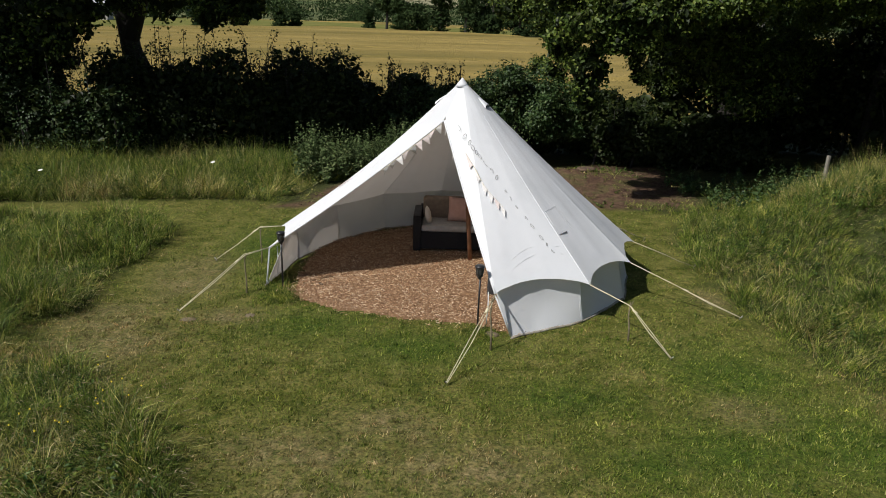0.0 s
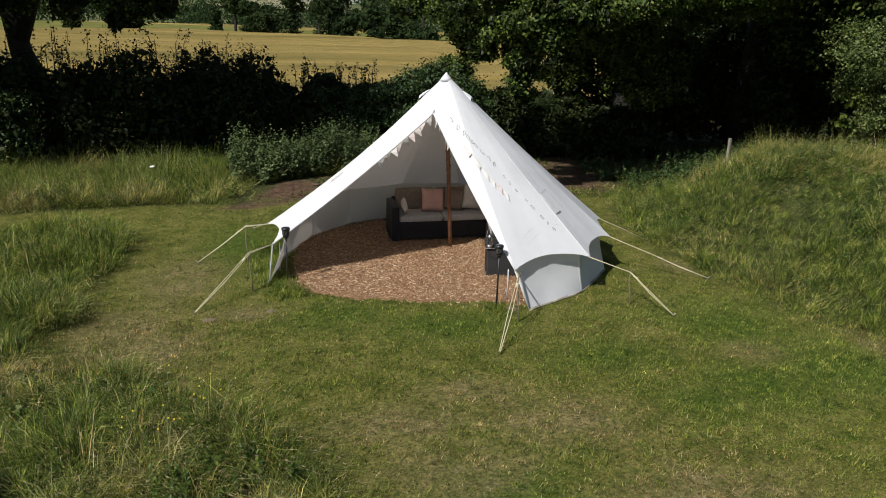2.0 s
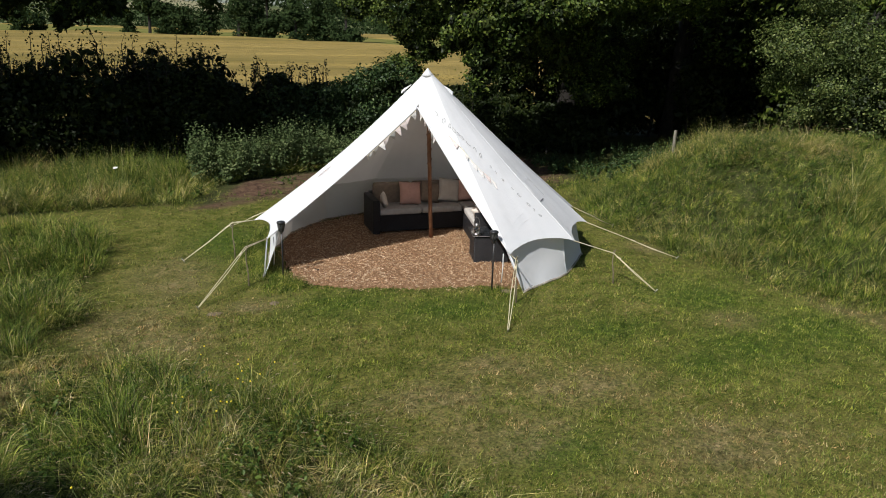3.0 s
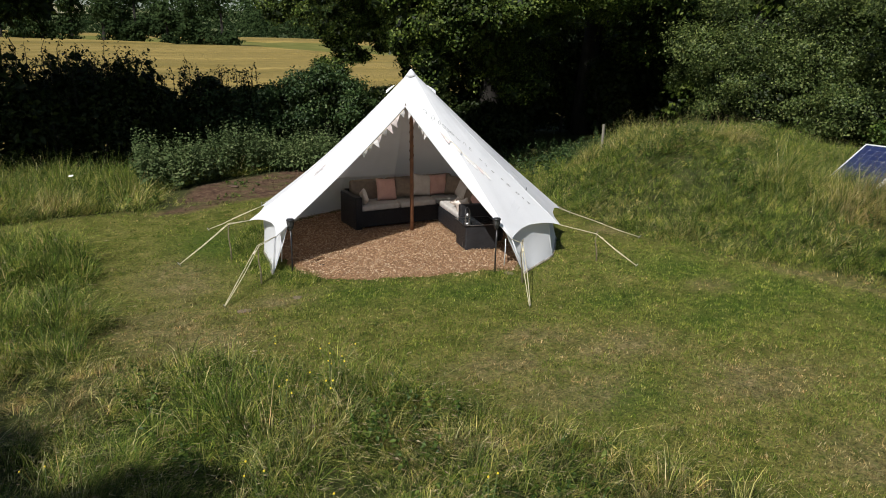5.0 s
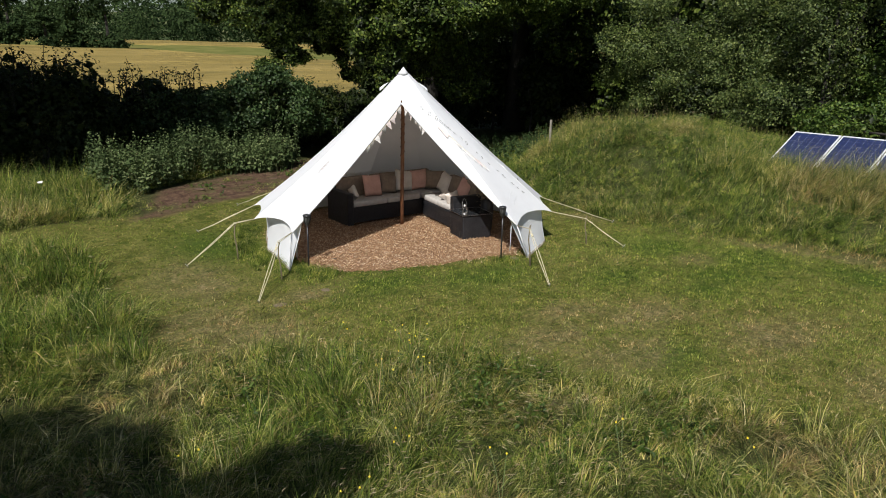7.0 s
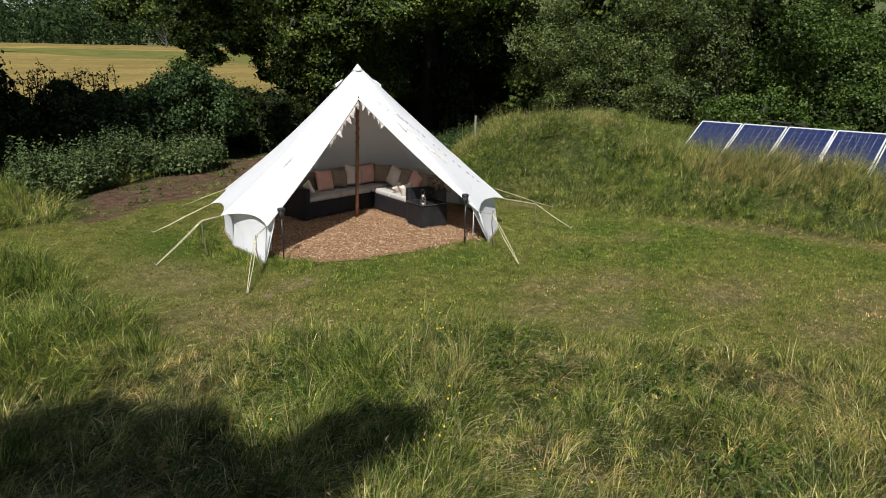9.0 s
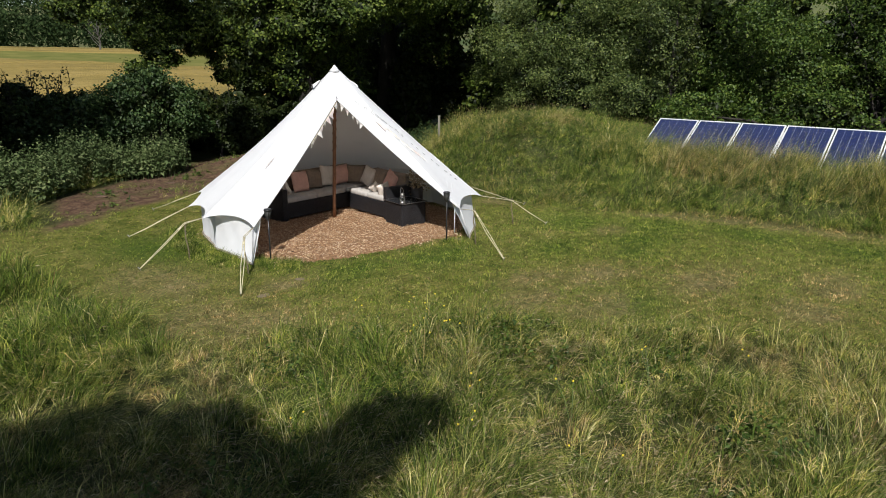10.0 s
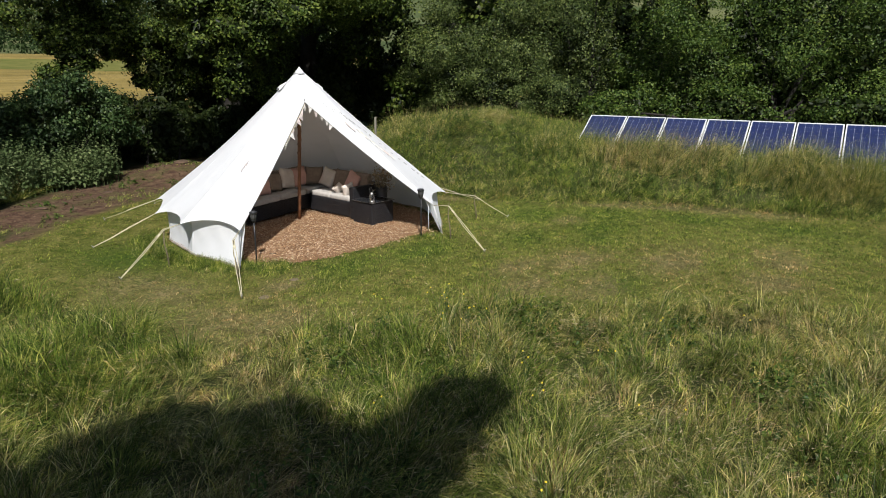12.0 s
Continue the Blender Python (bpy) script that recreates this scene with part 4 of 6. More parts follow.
def hedge(name, line, wide, tall, twigs, per, size, mat, label, shoots=0, base=0.0):
    root = thing(name, (*line[0], float(height(*line[0]))))
    inv = Matrix.Translation(-root.location)
    blobs, stems = [], bmesh.new()
    for (ax, ay), (bx, by) in zip(line, line[1:]):
        n = max(2, int(math.hypot(bx - ax, by - ay) / (wide * 0.45)))
        for i in range(n):
            u = (i + random.random()) / n
            x, y = ax + (bx - ax) * u + random.uniform(-0.25, 0.25) * wide, ay + (by - ay) * u + random.uniform(-0.25, 0.25) * wide
            t = tall * random.uniform(0.86, 1.1)
            z = float(height(x, y))
            blobs.append((x, y, z + t * 0.36, wide * 0.6, wide * 0.55, t * 0.4))
            blobs.append((x, y, z + t * 0.68, wide * 0.55, wide * 0.45, t * 0.33))
            for _ in range(2):
                x2, y2 = x + random.uniform(-0.5, 0.5) * wide, y + random.uniform(-0.4, 0.4) * wide
                tube(stems, [(x2, y2, z - 0.05), (x2 + 0.1, y2, z + t * 0.3), (x2 + random.uniform(-0.2, 0.2), y2, z + t * 0.6)], [0.04, 0.025, 0.01], 6)
    tagged(part("brushwood", stems, BARK, root), kind="stuff").matrix_parent_inverse = inv
    foliage("foliage", blobs, twigs, per, 0.13, size, mat, root).matrix_parent_inverse = inv
    # dark leaf colour inside stands in for the hedge's inner shade
    core("inner_leaves", blobs, int(min((520 if tall < 3 else 240) * len(blobs) * wide, 26000)), size * (2.9 if tall < 3 else 2.6), HEDGE_SHADE, root, inv, 0.84)
    if shoots:
        c, nrm, bm = [], [], bmesh.new()
        for _ in range(shoots):
            (ax, ay), (bx, by) = random.choice(list(zip(line, line[1:])))
            u = random.random()
            x, y = ax + (bx - ax) * u, ay + (by - ay) * u + random.uniform(-0.4, 0.3) * wide
            z, ln = float(height(x, y)) + tall * random.uniform(0.82, 0.98), random.uniform(0.2, 0.8) * random.random() + 0.2
            tip = Vector((x + random.uniform(-0.2, 0.2), y, z + ln))
            tube(bm, [(x, y, z - 0.3), (x, y, z + ln * 0.4), tip], [0.012, 0.009, 0.004], 5)
            for k in range(int(10 + ln * 26)):
                q = Vector((x, y, z - 0.1)).lerp(tip, random.random())
                c.append((q.x + random.gauss(0, 0.06), q.y + random.gauss(0, 0.06), q.z + random.gauss(0, 0.04)))
        tagged(part("shoot_wood", bm, BARK, root), kind="stuff").matrix_parent_inverse = inv
        c = np.array(c)
        v, f = leaf_arrays(c, rng.normal(size=c.shape), 0.075 * rng.uniform(0.6, 1.3, len(c)))
        tris("shoot_leaves", v, f, mat, root).matrix_parent_inverse = inv
    return tagged(root, label, "hedge")


hedge("hedge", [(-22, 19.3), (-14, 19.4), (-8.6, 20.0), (-3.0, 21.3)], 1.8, 3.0, 5400, 11, 0.080, HEDGE_SHADE, "dark overgrown field hedge with upright shoots", 170)
hedge("thorn_bush", [(-14.2, 18.6), (-12.0, 18.6), (-10.2, 19.0), (-9.2, 19.3)], 1.4, 2.3, 1500, 11, 0.07, IVY, "dark thorn bush below the leaning oak", 10)
hedge("hedge", [(-6.0, 21.0), (-3.4, 21.4), (0.6, 21.9)], 1.6, 2.4, 2500, 11, 0.078, HEDGE_SHADE, "lower dark length of hedge with tall leafy shoots", 90)
hedge("hedge", [(0.6, 22.0), (6.6, 22.4)], 1.5, 1.95, 1500, 11, 0.08, HEDGE_SHADE, "dark shaded hedge beside the oak trees", 14)
hedge("hedge", [(6.7, 22.2), (9.0, 22.0), (16.0, 21.5)], 1.9, 4.0, 2300, 10, 0.13, HEDGE_SHADE, "tall dark shaded hedge under the oak trees", 0)
hedge("hedge", [(15.4, 18.5), (15.8, 10.0), (16.0, 2.0), (16.2, -6.0)], 1.9, 3.8, 1100, 10, 0.15, BRAMBLE, "tall leafy green hedge behind the shrubs", 0)
hedge("hedge", [(12.4, 19.8), (15.0, 19.3), (18.0, 19.6)], 1.6, 3.2, 1100, 11, 0.11, HEDGE_SHADE, "dark shaded thicket under the oak trees", 0)
# the darkened hedge leaf carries the deep shade of this bush
hedge("elder_bush", [(4.6, 20.9), (5.8, 20.6), (8.6, 19.6)], 1.2, 1.5, 1300, 12, 0.085, HEDGE_SHADE, "dark leafy bush in the shade of the oak", 8)


def weeds(name, n, x0, x1, y0, y1, tall, size, mat, label, keep):
    """Upright leafy stems, such as nettles."""
    x, y = scatter(n, x0, x1, y0, y1, keep)
    z = height(x, y)
    h = tall * rng.uniform(0.5, 1.2, len(x)) * (0.8 + 0.3 * wob(x, y, 2.4, 3) + 0.2 * wob(x, y, 5.5, 1))
    per = 15
    u = np.tile(np.linspace(0.25, 1, per), len(x))
    lx_, ly_ = rng.normal(0, 0.1, len(x)), rng.normal(0, 0.1, len(x))
    c = np.stack([np.repeat(x, per) + np.repeat(lx_, per) * u, np.repeat(y, per) + np.repeat(ly_, per) * u, np.repeat(z, per) + np.repeat(h, per) * u], 1)
    out = rng.normal(size=c.shape) * np.array([1, 1, 0.2])
    out /= np.linalg.norm(out, axis=1)[:, None]
    sz = size * (1.25 - 0.75 * u) * rng.uniform(0.7, 1.3, len(u))
    c += out * sz[:, None] * 0.6
    v, f = leaf_arrays(c, out * 0.5 + np.array([0, 0, 0.9]) + rng.normal(0, 0.25, c.shape), sz, 1.0)
    v2, f2, _, _ = blades(len(x), np.stack([x, y, z - 0.02], 1), h, np.full(len(x), 0.012), np.stack([lx_, ly_], 1))
    ob = tris(name, np.concatenate([v, v2]), np.concatenate([f, f2 + len(v)]), mat)
    return tagged(ob, label, "weeds", kind="stuff")


NETTLES = np.array([(-3.6, 16.6), (-3.6, 18.8), (-1.0, 19.6), (1.3, 19.8), (2.2, 19.3), (2.0, 18.5), (1.4, 18.0), (0.5, 18.0), (-0.3, 18.3), (-1.3, 17.9), (-2.3, 17.0), (-2.9, 16.4)])
weeds("nettle_patch", 2300, -3.7, 2.0, 16.3, 19.9, 1.22, 0.115, NETTLE, "thick patch of grey-green stinging nettles", lambda x, y: smooth(-0.1, 0.15, inside(NETTLES, x, y)))
weeds("weed_patch", 450, 5.6, 9.5, 14.6, 18.5, 0.6, 0.10, IVY, "dark leafy weeds at the end of the bank", lambda x, y: smooth(-0.2, 0.4, clumpy(x, y, 1.8) - 0.35))

weeds("meadow_weeds", 2000, -9, -0.8, 1.5, 8.0, 0.36, 0.06, BRAMBLE, "low broad-leaved weeds among the meadow grass", lambda x, y: smooth(0.15, 0.5, 0.5 * wob(x, y, 1.6, 11) + 0.5 * wob(x, y, 3.7, 5) + 0.45 * patches(TALLGREEN, x, y)) * (inside(LAWN, x, y) < -0.15))
weeds("bank_weeds", 2600, 4.6, 9.4, 1.0, 14.5, 0.40, 0.050, BRAMBLE, "low nettles and docks growing on the bank", lambda x, y: smooth(-0.45, 0.6, 0.5 * wob(x, y, 1.5, 2) + 0.5 * wob(x, y, 3.3, 9)) * (inside(LAWN, x, y) < -0.5))


def shrub(name, blobs, twigs, per, size, mat, label, k=8):
    cx, cy = blobs[0][0], blobs[0][1]
    base = Vector((cx, cy, float(height(cx, cy)) - 0.05))
    root = thing(name, base)
    small = sub_blobs(blobs, k + 6, 0.34, 0.98)
    bm = bmesh.new()
    for e in random.sample(small, min(9, len(small))):
        e = Vector(e[:3]) - base
        s = Vector((random.uniform(-0.4, 0.4), random.uniform(-0.4, 0.4), 0))
        tube(bm, [s, s.lerp(e, 0.5) + Vector((0, 0, 0.3)), e], [0.07, 0.045, 0.01], 6)
    tagged(part("brushwood", bm, BARK, root), kind="stuff")
    # shade between the lumps is painted by these darker leaves
    core("inner_leaves", blobs, int(1300 * len(blobs)), size * 2.0, HEDGE_SHADE, root, Matrix.Translation(-base), 0.72)
    foliage("foliage", small + [(*b[:3], *(0.68 * r for r in b[3:])) for b in blobs], twigs, per, 0.11, size, mat, root).matrix_parent_inverse = Matrix.Translation(-base)
    return tagged(root, label, "shrub")


shrub("ivy_bush", [(1.9, 20.0, 1.75, 1.0, 0.85, 0.95), (1.1, 20.1, 1.45, 0.8, 0.75, 0.85), (2.85, 20.2, 1.4, 0.85, 0.75, 0.85), (0.3, 20.6, 1.15, 0.9, 0.7, 0.85), (-0.6, 20.9, 1.2, 0.9, 0.7, 0.8)], 4200, 12, 0.078, IVY, "dense ivy-covered bush with glossy dark leaves")
shrub("sallow_shrub", [(12.3, 14.3, 3.2, 1.6, 1.5, 2.0), (11.5, 13.5, 2.3, 0.9, 1.0, 0.9)], 2900, 12, 0.06, WILLOW, "grey-green sallow shrub on top of the bank")
shrub("sallow_shrub", [(12.8, 12.2, 3.4, 1.9, 1.7, 2.3), (11.2, 12.0, 2.2, 1.1, 1.0, 0.9)], 2900, 12, 0.06, WILLOW, "tall grey-green sallow shrub behind the bank")
shrub("sallow_shrub", [(13.2, 9.6, 3.4, 1.9, 1.7, 2.5), (11.6, 9.8, 2.0, 1.0, 1.2, 0.9)], 2900, 12, 0.06, WILLOW, "tall grey-green sallow shrub behind the solar panels")
shrub("hazel_shrub", [(13.4, 7.0, 3.4, 1.9, 1.7, 2.6), (12.2, 5.6, 2.4, 1.2, 1.3, 1.4)], 3000, 12, 0.066, BRAMBLE, "tall green hazel shrub behind the solar panels")
shrub("hazel_shrub", [(13.6, 3.6, 3.6, 2.1, 2.0, 2.8), (13.2, 0.8, 3.2, 2.1, 2.0, 2.6)], 3000, 12, 0.066, BRAMBLE, "dense green hazel shrubs behind the panels")
shrub("hazel_shrub", [(14.0, -2.6, 3.4, 2.2, 2.2, 2.7), (14.5, -6.0, 3.2, 2.4, 2.2, 2.7)], 1100, 10, 0.12, BRAMBLE, "dense green hazel shrubs at the end of the bank")
shrub("bramble_thicket", [(11.0, 4.8, 1.7, 0.9, 1.6, 0.6), (11.0, 1.8, 1.7, 0.9, 1.7, 0.6), (11.0, 7.4, 1.6, 0.8, 1.3, 0.5)], 1800, 12, 0.075, BRAMBLE, "bright green bramble thicket behind the solar panels")
for x, y, r, h in [(15.2, 15.6, 3.0, 3.6), (16.6, 12.4, 3.2, 4.2), (17.5, 9.5, 3.6, 4.8), (18, 3.5, 3.6, 4.8), (18.5, -3, 3.6, 4.6)]:
    tree("ash_tree", (x, y), (x, y, 4.5), 0.25, [(x, y, h, r * 0.9, r, 3.4)], 900, 10, 0.2, 0.17, OAK, "tall leafy ash tree behind the shrubs", k=10, inner=1500)

weeds("meadow_weeds", 1500, -14, -3.5, 14.0, 19.6, 0.5, 0.09, BRAMBLE, "broad-leaved weeds among the tall grass below the hedge", lambda x, y: smooth(0.0, 0.5, 0.5 * wob(x, y, 1.3, 7) + 0.5 * wob(x, y, 2.9, 2)) * (inside(LAWN, x, y) < -0.4) * (inside(SOIL, x, y) < -0.3))
weeds("soil_weeds", 1100, -3.6, 6.2, 14.4, 20.0, 0.17, 0.055, BRAMBLE, "scattered green weeds growing on bare soil", lambda x, y: smooth(0.0, 0.3, inside(SOIL, x, y)) * smooth(0.1, 0.5, 0.5 * wob(x, y, 2.1, 4) + 0.5 * wob(x, y, 4.7, 8)))

# ---- far hedgerow, woods and hills ----
FAR_AZ = [(-13.5, 1.6, 2.6), (-12.3, 1.3, 2.2), (-5.6, 1.5, 2.8), (-3.8, 2.4, 6.4), (-2.3, 2.0, 3.8), (-0.9, 2.4, 3.8), (1.3, 2.2, 6.2), (3.8, 2.4, 7.2), (5.4, 1.3, 4.0), (6.4, 3.2, 6.8), (9.0, 2.4, 4.4), (11.2, 2.6, 6.4), (13.8, 2.8, 6.2), (-17.0, 1.8, 3.5), (-20.5, 2.0, 3.2)]
for az, r, tall in FAR_AZ:
    r, tall = r * 1.15, tall * 1.32
    x, y = -3.76, 20.0
    while y < field_edge(x) + 2.5:
        x, y = x + 0.25 * math.tan(radians(az)), y + 0.25
    base = Vector((x, y, float(height(x, y))))
    root = thing("field_tree", base)
    bm = bmesh.new()
    tube(bm, [(0, 0, -0.3), (0.1, 0, tall * 0.3), (0, 0.1, tall * 0.7)], [0.25, 0.2, 0.1], 7)
    part("trunk", bm, BARK, root)
    bl = []
    for k in range(10):
        u = random.uniform(0.06, 0.86)
        w_ = r * (0.62 * math.sin(math.pi * min(1, u * 0.9 + 0.12)) + 0.05)
        bl.append((x + random.uniform(-1, 1) * w_ * 0.75, y + random.uniform(-1, 1) * w_ * 0.6, base.z + tall * u, r * 0.48, r * 0.45, tall * 0.16))
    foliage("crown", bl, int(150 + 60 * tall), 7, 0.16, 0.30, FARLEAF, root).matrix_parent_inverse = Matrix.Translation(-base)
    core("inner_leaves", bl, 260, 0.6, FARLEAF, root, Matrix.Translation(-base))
    tagged(root, "rounded dark green tree at the far edge of the wheat", "tree", "far hedgerow trees")


def wood(name, n, d0, d1, a0, a1, size, label, per=200, leaf=0.5):
    """A far wood as one mass of rounded leafy crowns."""
    az, d = np.radians(rng.uniform(a0, a1, n)), rng.uniform(d0, d1, n)
    x, y = -d * np.sin(az), d * np.cos(az)
    z = height(x, y)
    r = size * rng.uniform(0.55, 1.5, n)
    bl = np.stack([x, y, z + r * 0.9, r * 0.85, r * 0.85, r * 1.0], 1)
    bl = np.concatenate([bl, np.stack([x + rng.normal(0, 0.7, n) * r, y + rng.normal(0, 0.4, n) * r, z + r * rng.uniform(0.4, 1.5, n), r * 0.55, r * 0.55, r * 0.5], 1)])
    c, nrm = crown_points(bl, n * per, 0.12, 0.0)
    v, f = leaf_arrays(c, nrm, leaf * rng.uniform(0.6, 1.4, len(c)))
    return tagged(tris(name, v, f, FARLEAF), label, "woodland", kind="stuff")


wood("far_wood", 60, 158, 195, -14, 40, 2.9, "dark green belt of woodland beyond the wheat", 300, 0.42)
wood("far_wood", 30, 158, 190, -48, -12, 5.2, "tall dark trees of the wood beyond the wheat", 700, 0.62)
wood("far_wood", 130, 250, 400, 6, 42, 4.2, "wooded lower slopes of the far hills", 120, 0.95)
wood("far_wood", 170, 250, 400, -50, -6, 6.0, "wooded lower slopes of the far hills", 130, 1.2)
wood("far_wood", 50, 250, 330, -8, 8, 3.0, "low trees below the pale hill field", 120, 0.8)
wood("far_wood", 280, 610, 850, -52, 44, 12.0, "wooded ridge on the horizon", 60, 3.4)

hf, _, _ = sheet("hill_field", np.linspace(-44, 30, 40), np.linspace(455, 600, 30), lambda x, y: height(x, y) + 1.2, simple("pale_stubble", (0.20, 0.19, 0.10), (0.27, 0.25, 0.14), 0.05, 0.9, obj=False))
tagged(hf, "pale stubble field on the far hillside", "field", kind="structure")

# bare dead tree beyond the field
dead = thing("dead_tree", (52.0, 124.0, float(height(52.0, 124.0))))
bm = bmesh.new()
tube(bm, [(0, 0, -0.3), (0.25, 0, 1.6), (-0.1, 0, 3.4), (0.1, 0, 5.2)], [0.16, 0.13, 0.09, 0.03], 7)
for k in range(18):
    a, z0 = k * 2.4, random.uniform(1.0, 4.2)
    q = Vector((math.cos(a), math.sin(a), 0)) * random.uniform(1.0, 2.2)
    tube(bm, [(0.05, 0, z0), q * 0.5 + Vector((0, 0, z0 + 0.9)), q + Vector((0, 0, z0 + 2.2))], [0.06, 0.04, 0.02], 5)
part("trunk", bm, simple("bare_wood", (0.07, 0.068, 0.062), (0.12, 0.115, 0.105), 3, 0.9), dead)
tagged(dead, "bare grey dead tree beyond the wheat", "tree")


def barn(x, y, long, wide, tall, rz):
    b = thing("farm_building", (x, y, float(height(x, y))), rz)
    bm = bmesh.new()
    box(bm, (long, wide, tall), pose(0, 0, tall / 2))
    part("wall", bm, simple("plastered_wall", (0.45, 0.42, 0.38), (0.55, 0.52, 0.48), 0.5, 0.9), b)
    bm = bmesh.new()
    e = [(-long / 2 - 0.3, -wide / 2 - 0.3, tall), (long / 2 + 0.3, -wide / 2 - 0.3, tall), (long / 2 + 0.3, wide / 2 + 0.3, tall), (-long / 2 - 0.3, wide / 2 + 0.3, tall), (-long / 2 - 0.3, 0, tall + wide * 0.32), (long / 2 + 0.3, 0, tall + wide * 0.32)]
    v = [bm.verts.new(q) for q in e]
    for q in ((0, 1, 5, 4), (2, 3, 4, 5), (0, 4, 3), (1, 2, 5), (0, 3, 2, 1)):
        bm.faces.new([v[t] for t in q])
    part("roof", bm, simple("grey_roof", (0.40, 0.42, 0.45), (0.5, 0.52, 0.55), 0.5, 0.6), b)
    for k in (-1, 0, 1):
        bm = bmesh.new()
        box(bm, (1.0, 0.1, 1.1), pose(k * long * 0.28, -wide / 2 - 0.02, tall * 0.55))
        part("window", bm, BLACK, b)
    return tagged(b, "pale farm building among trees beyond the field", "building")


barn(-66.0, 131.0, 10.0, 6.0, 3.0, 15)
barn(-80.0, 128.0, 8.0, 6.0, 3.4, -10)

# ---- bell tent ----
APEX = Vector((0.19, 10.65, 2.95))
CORNERS = [(-80.7, 2.67, 0.57), (-52.4, 2.75, 0.56), (-26.4, 2.72, 0.56), (-4.4, 2.73, 0.58), (20.9, 2.74, 0.56), (46.2, 2.74, 0.56), (71.5, 2.74, 0.56),
           (96.7, 2.74, 0.55), (122.0, 2.80, 0.53), (148.0, 2.71, 0.50), (176.8, 2.83, 0.57), (200.8, 2.92, 0.58)]
FEET = [(-76.1, 2.75), (-52.0, 2.66), (-26.4, 2.68), (-4.4, 2.68), (20.9, 2.68), (46.2, 2.68), (71.5, 2.68), (96.7, 2.66), (122.0, 2.58), (148.0, 2.50), (175.3, 2.60), (200.4, 2.98)]


def rim(i, r=None, z=None):
    a, r0, z0 = CORNERS[i]
    r = r0 if r is None else r
    return Vector((TENT[0] + r * math.cos(radians(a)), TENT[1] + r * math.sin(radians(a)), z0 if z is None else z))


def foot(i):
    a, r = FEET[i]
    return Vector((TENT[0] + r * math.cos(radians(a)), TENT[1] + r * math.sin(radians(a)), 0.0))


def slack(x):
    """How far the cone hangs below straight lines, more on the side away from the bank."""
    return 0.05 + 0.085 * float(smooth(0.6, -1.8, x))


def roof_point(a, b, s, u):
    """On the panel between rims a and b: s from apex (0) to rim (1), u across."""
    edge = a.lerp(b, u)
    p = APEX.lerp(edge, s)
    p.z -= slack(edge.x) * math.sin(math.pi * s) * (1 - 0.15 * s) + 4 * u * (1 - u) * s * (0.022 * s - 0.10 * (1 - s))
    return p


tent = thing("bell_tent", (TENT[0], TENT[1], 0))
TENT_INV = Matrix.Translation((-TENT[0], -TENT[1], 0))


def tent_part(name, bm, mat, label="", smooth_=True, solid=0.0):
    ob = part(name, bm, mat, tent, label, smooth_)
    ob.matrix_parent_inverse = TENT_INV
    if solid:
        md = ob.modifiers.new("thickness", "SOLIDIFY")
        md.thickness, md.offset = solid, -1
        ob.modifiers.new("crisp_edges", "EDGE_SPLIT").split_angle = radians(40)
    return ob


def patch(name, fn, nu, nv, mat, label="", solid=0.004):
    bm = bmesh.new()
    g = [[bm.verts.new(fn(u / nu, v / nv)) for u in range(nu + 1)] for v in range(nv + 1)]
    for v in range(nv):
        for u in range(nu):
            bm.faces.new((g[v][u], g[v][u + 1], g[v + 1][u + 1], g[v + 1][u]))
    return tent_part(name, bm, mat, label, True, solid)


for i in range(11):
    a, b = rim(i), rim(i + 1)
    ph = i * 1.7

    def roof(u, v, a=a, b=b, ph=ph):
        s = 0.012 + (1 - 0.012) * v * (1 - 0.048 * (4 * u * (1 - u)) ** 0.8)
        p = roof_point(a, b, s, u)
        out = (p - APEX)
        out.z = 0
        p += out.normalized() * (0.006 * math.sin(u * 11 + ph) * s + 0.003 * math.sin(u * 27 + v * 4 + ph) * s) if s > 0.05 else Vector()
        return p

    patch("roof_panel", roof, 14, 22, CANVAS)

    def wall(u, v, a=a, b=b, ph=ph, i=i):
        u = -0.012 + 1.024 * u
        t = roof_point(a, b, 0.925, u)
        c = Vector((TENT[0], TENT[1], 0))
        g = foot(i).lerp(foot(i + 1), u)
        p = t.lerp(g, v)
        n = (p - c)
        n.z = 0
        n.normalize()
        return p + n * (0.008 * math.sin(u * 7 + ph + v * 3) * v + 0.004 * math.sin(u * 17 - v * 9 + ph * 2) * math.sin(math.pi * v) - 0.05 * math.sin(math.pi * v) * (0.35 + 2.6 * u * (1 - u))) + Vector((0, 0, -0.005 + 0.006 * math.sin(u * 14 + ph) * v))

    patch("wall_panel", wall, 16, 10, CANVAS)
    bm = bmesh.new()
    tube(bm, [roof_point(a, b, s / 14, 0.0) - Vector((0, 0, 0.0008)) for s in range(1, 15)], 0.0026, 6)
    tent_part("seam", bm, CANVAS)
    # the hem that lies on the ground
    bm = bmesh.new()
    tube(bm, [wall(u / 8, 1.0) + Vector((0, 0, 0.015)) for u in range(9)], 0.018, 6)
    tent_part("mud_flap", bm, simple("muddy_hem", (0.20, 0.17, 0.13), (0.45, 0.42, 0.37), 9, 0.9))

# the front, with its open doorway from D down to both front corners
D = Vector((-0.06, 10.35, 2.38))
LC, RC = rim(11), rim(0)
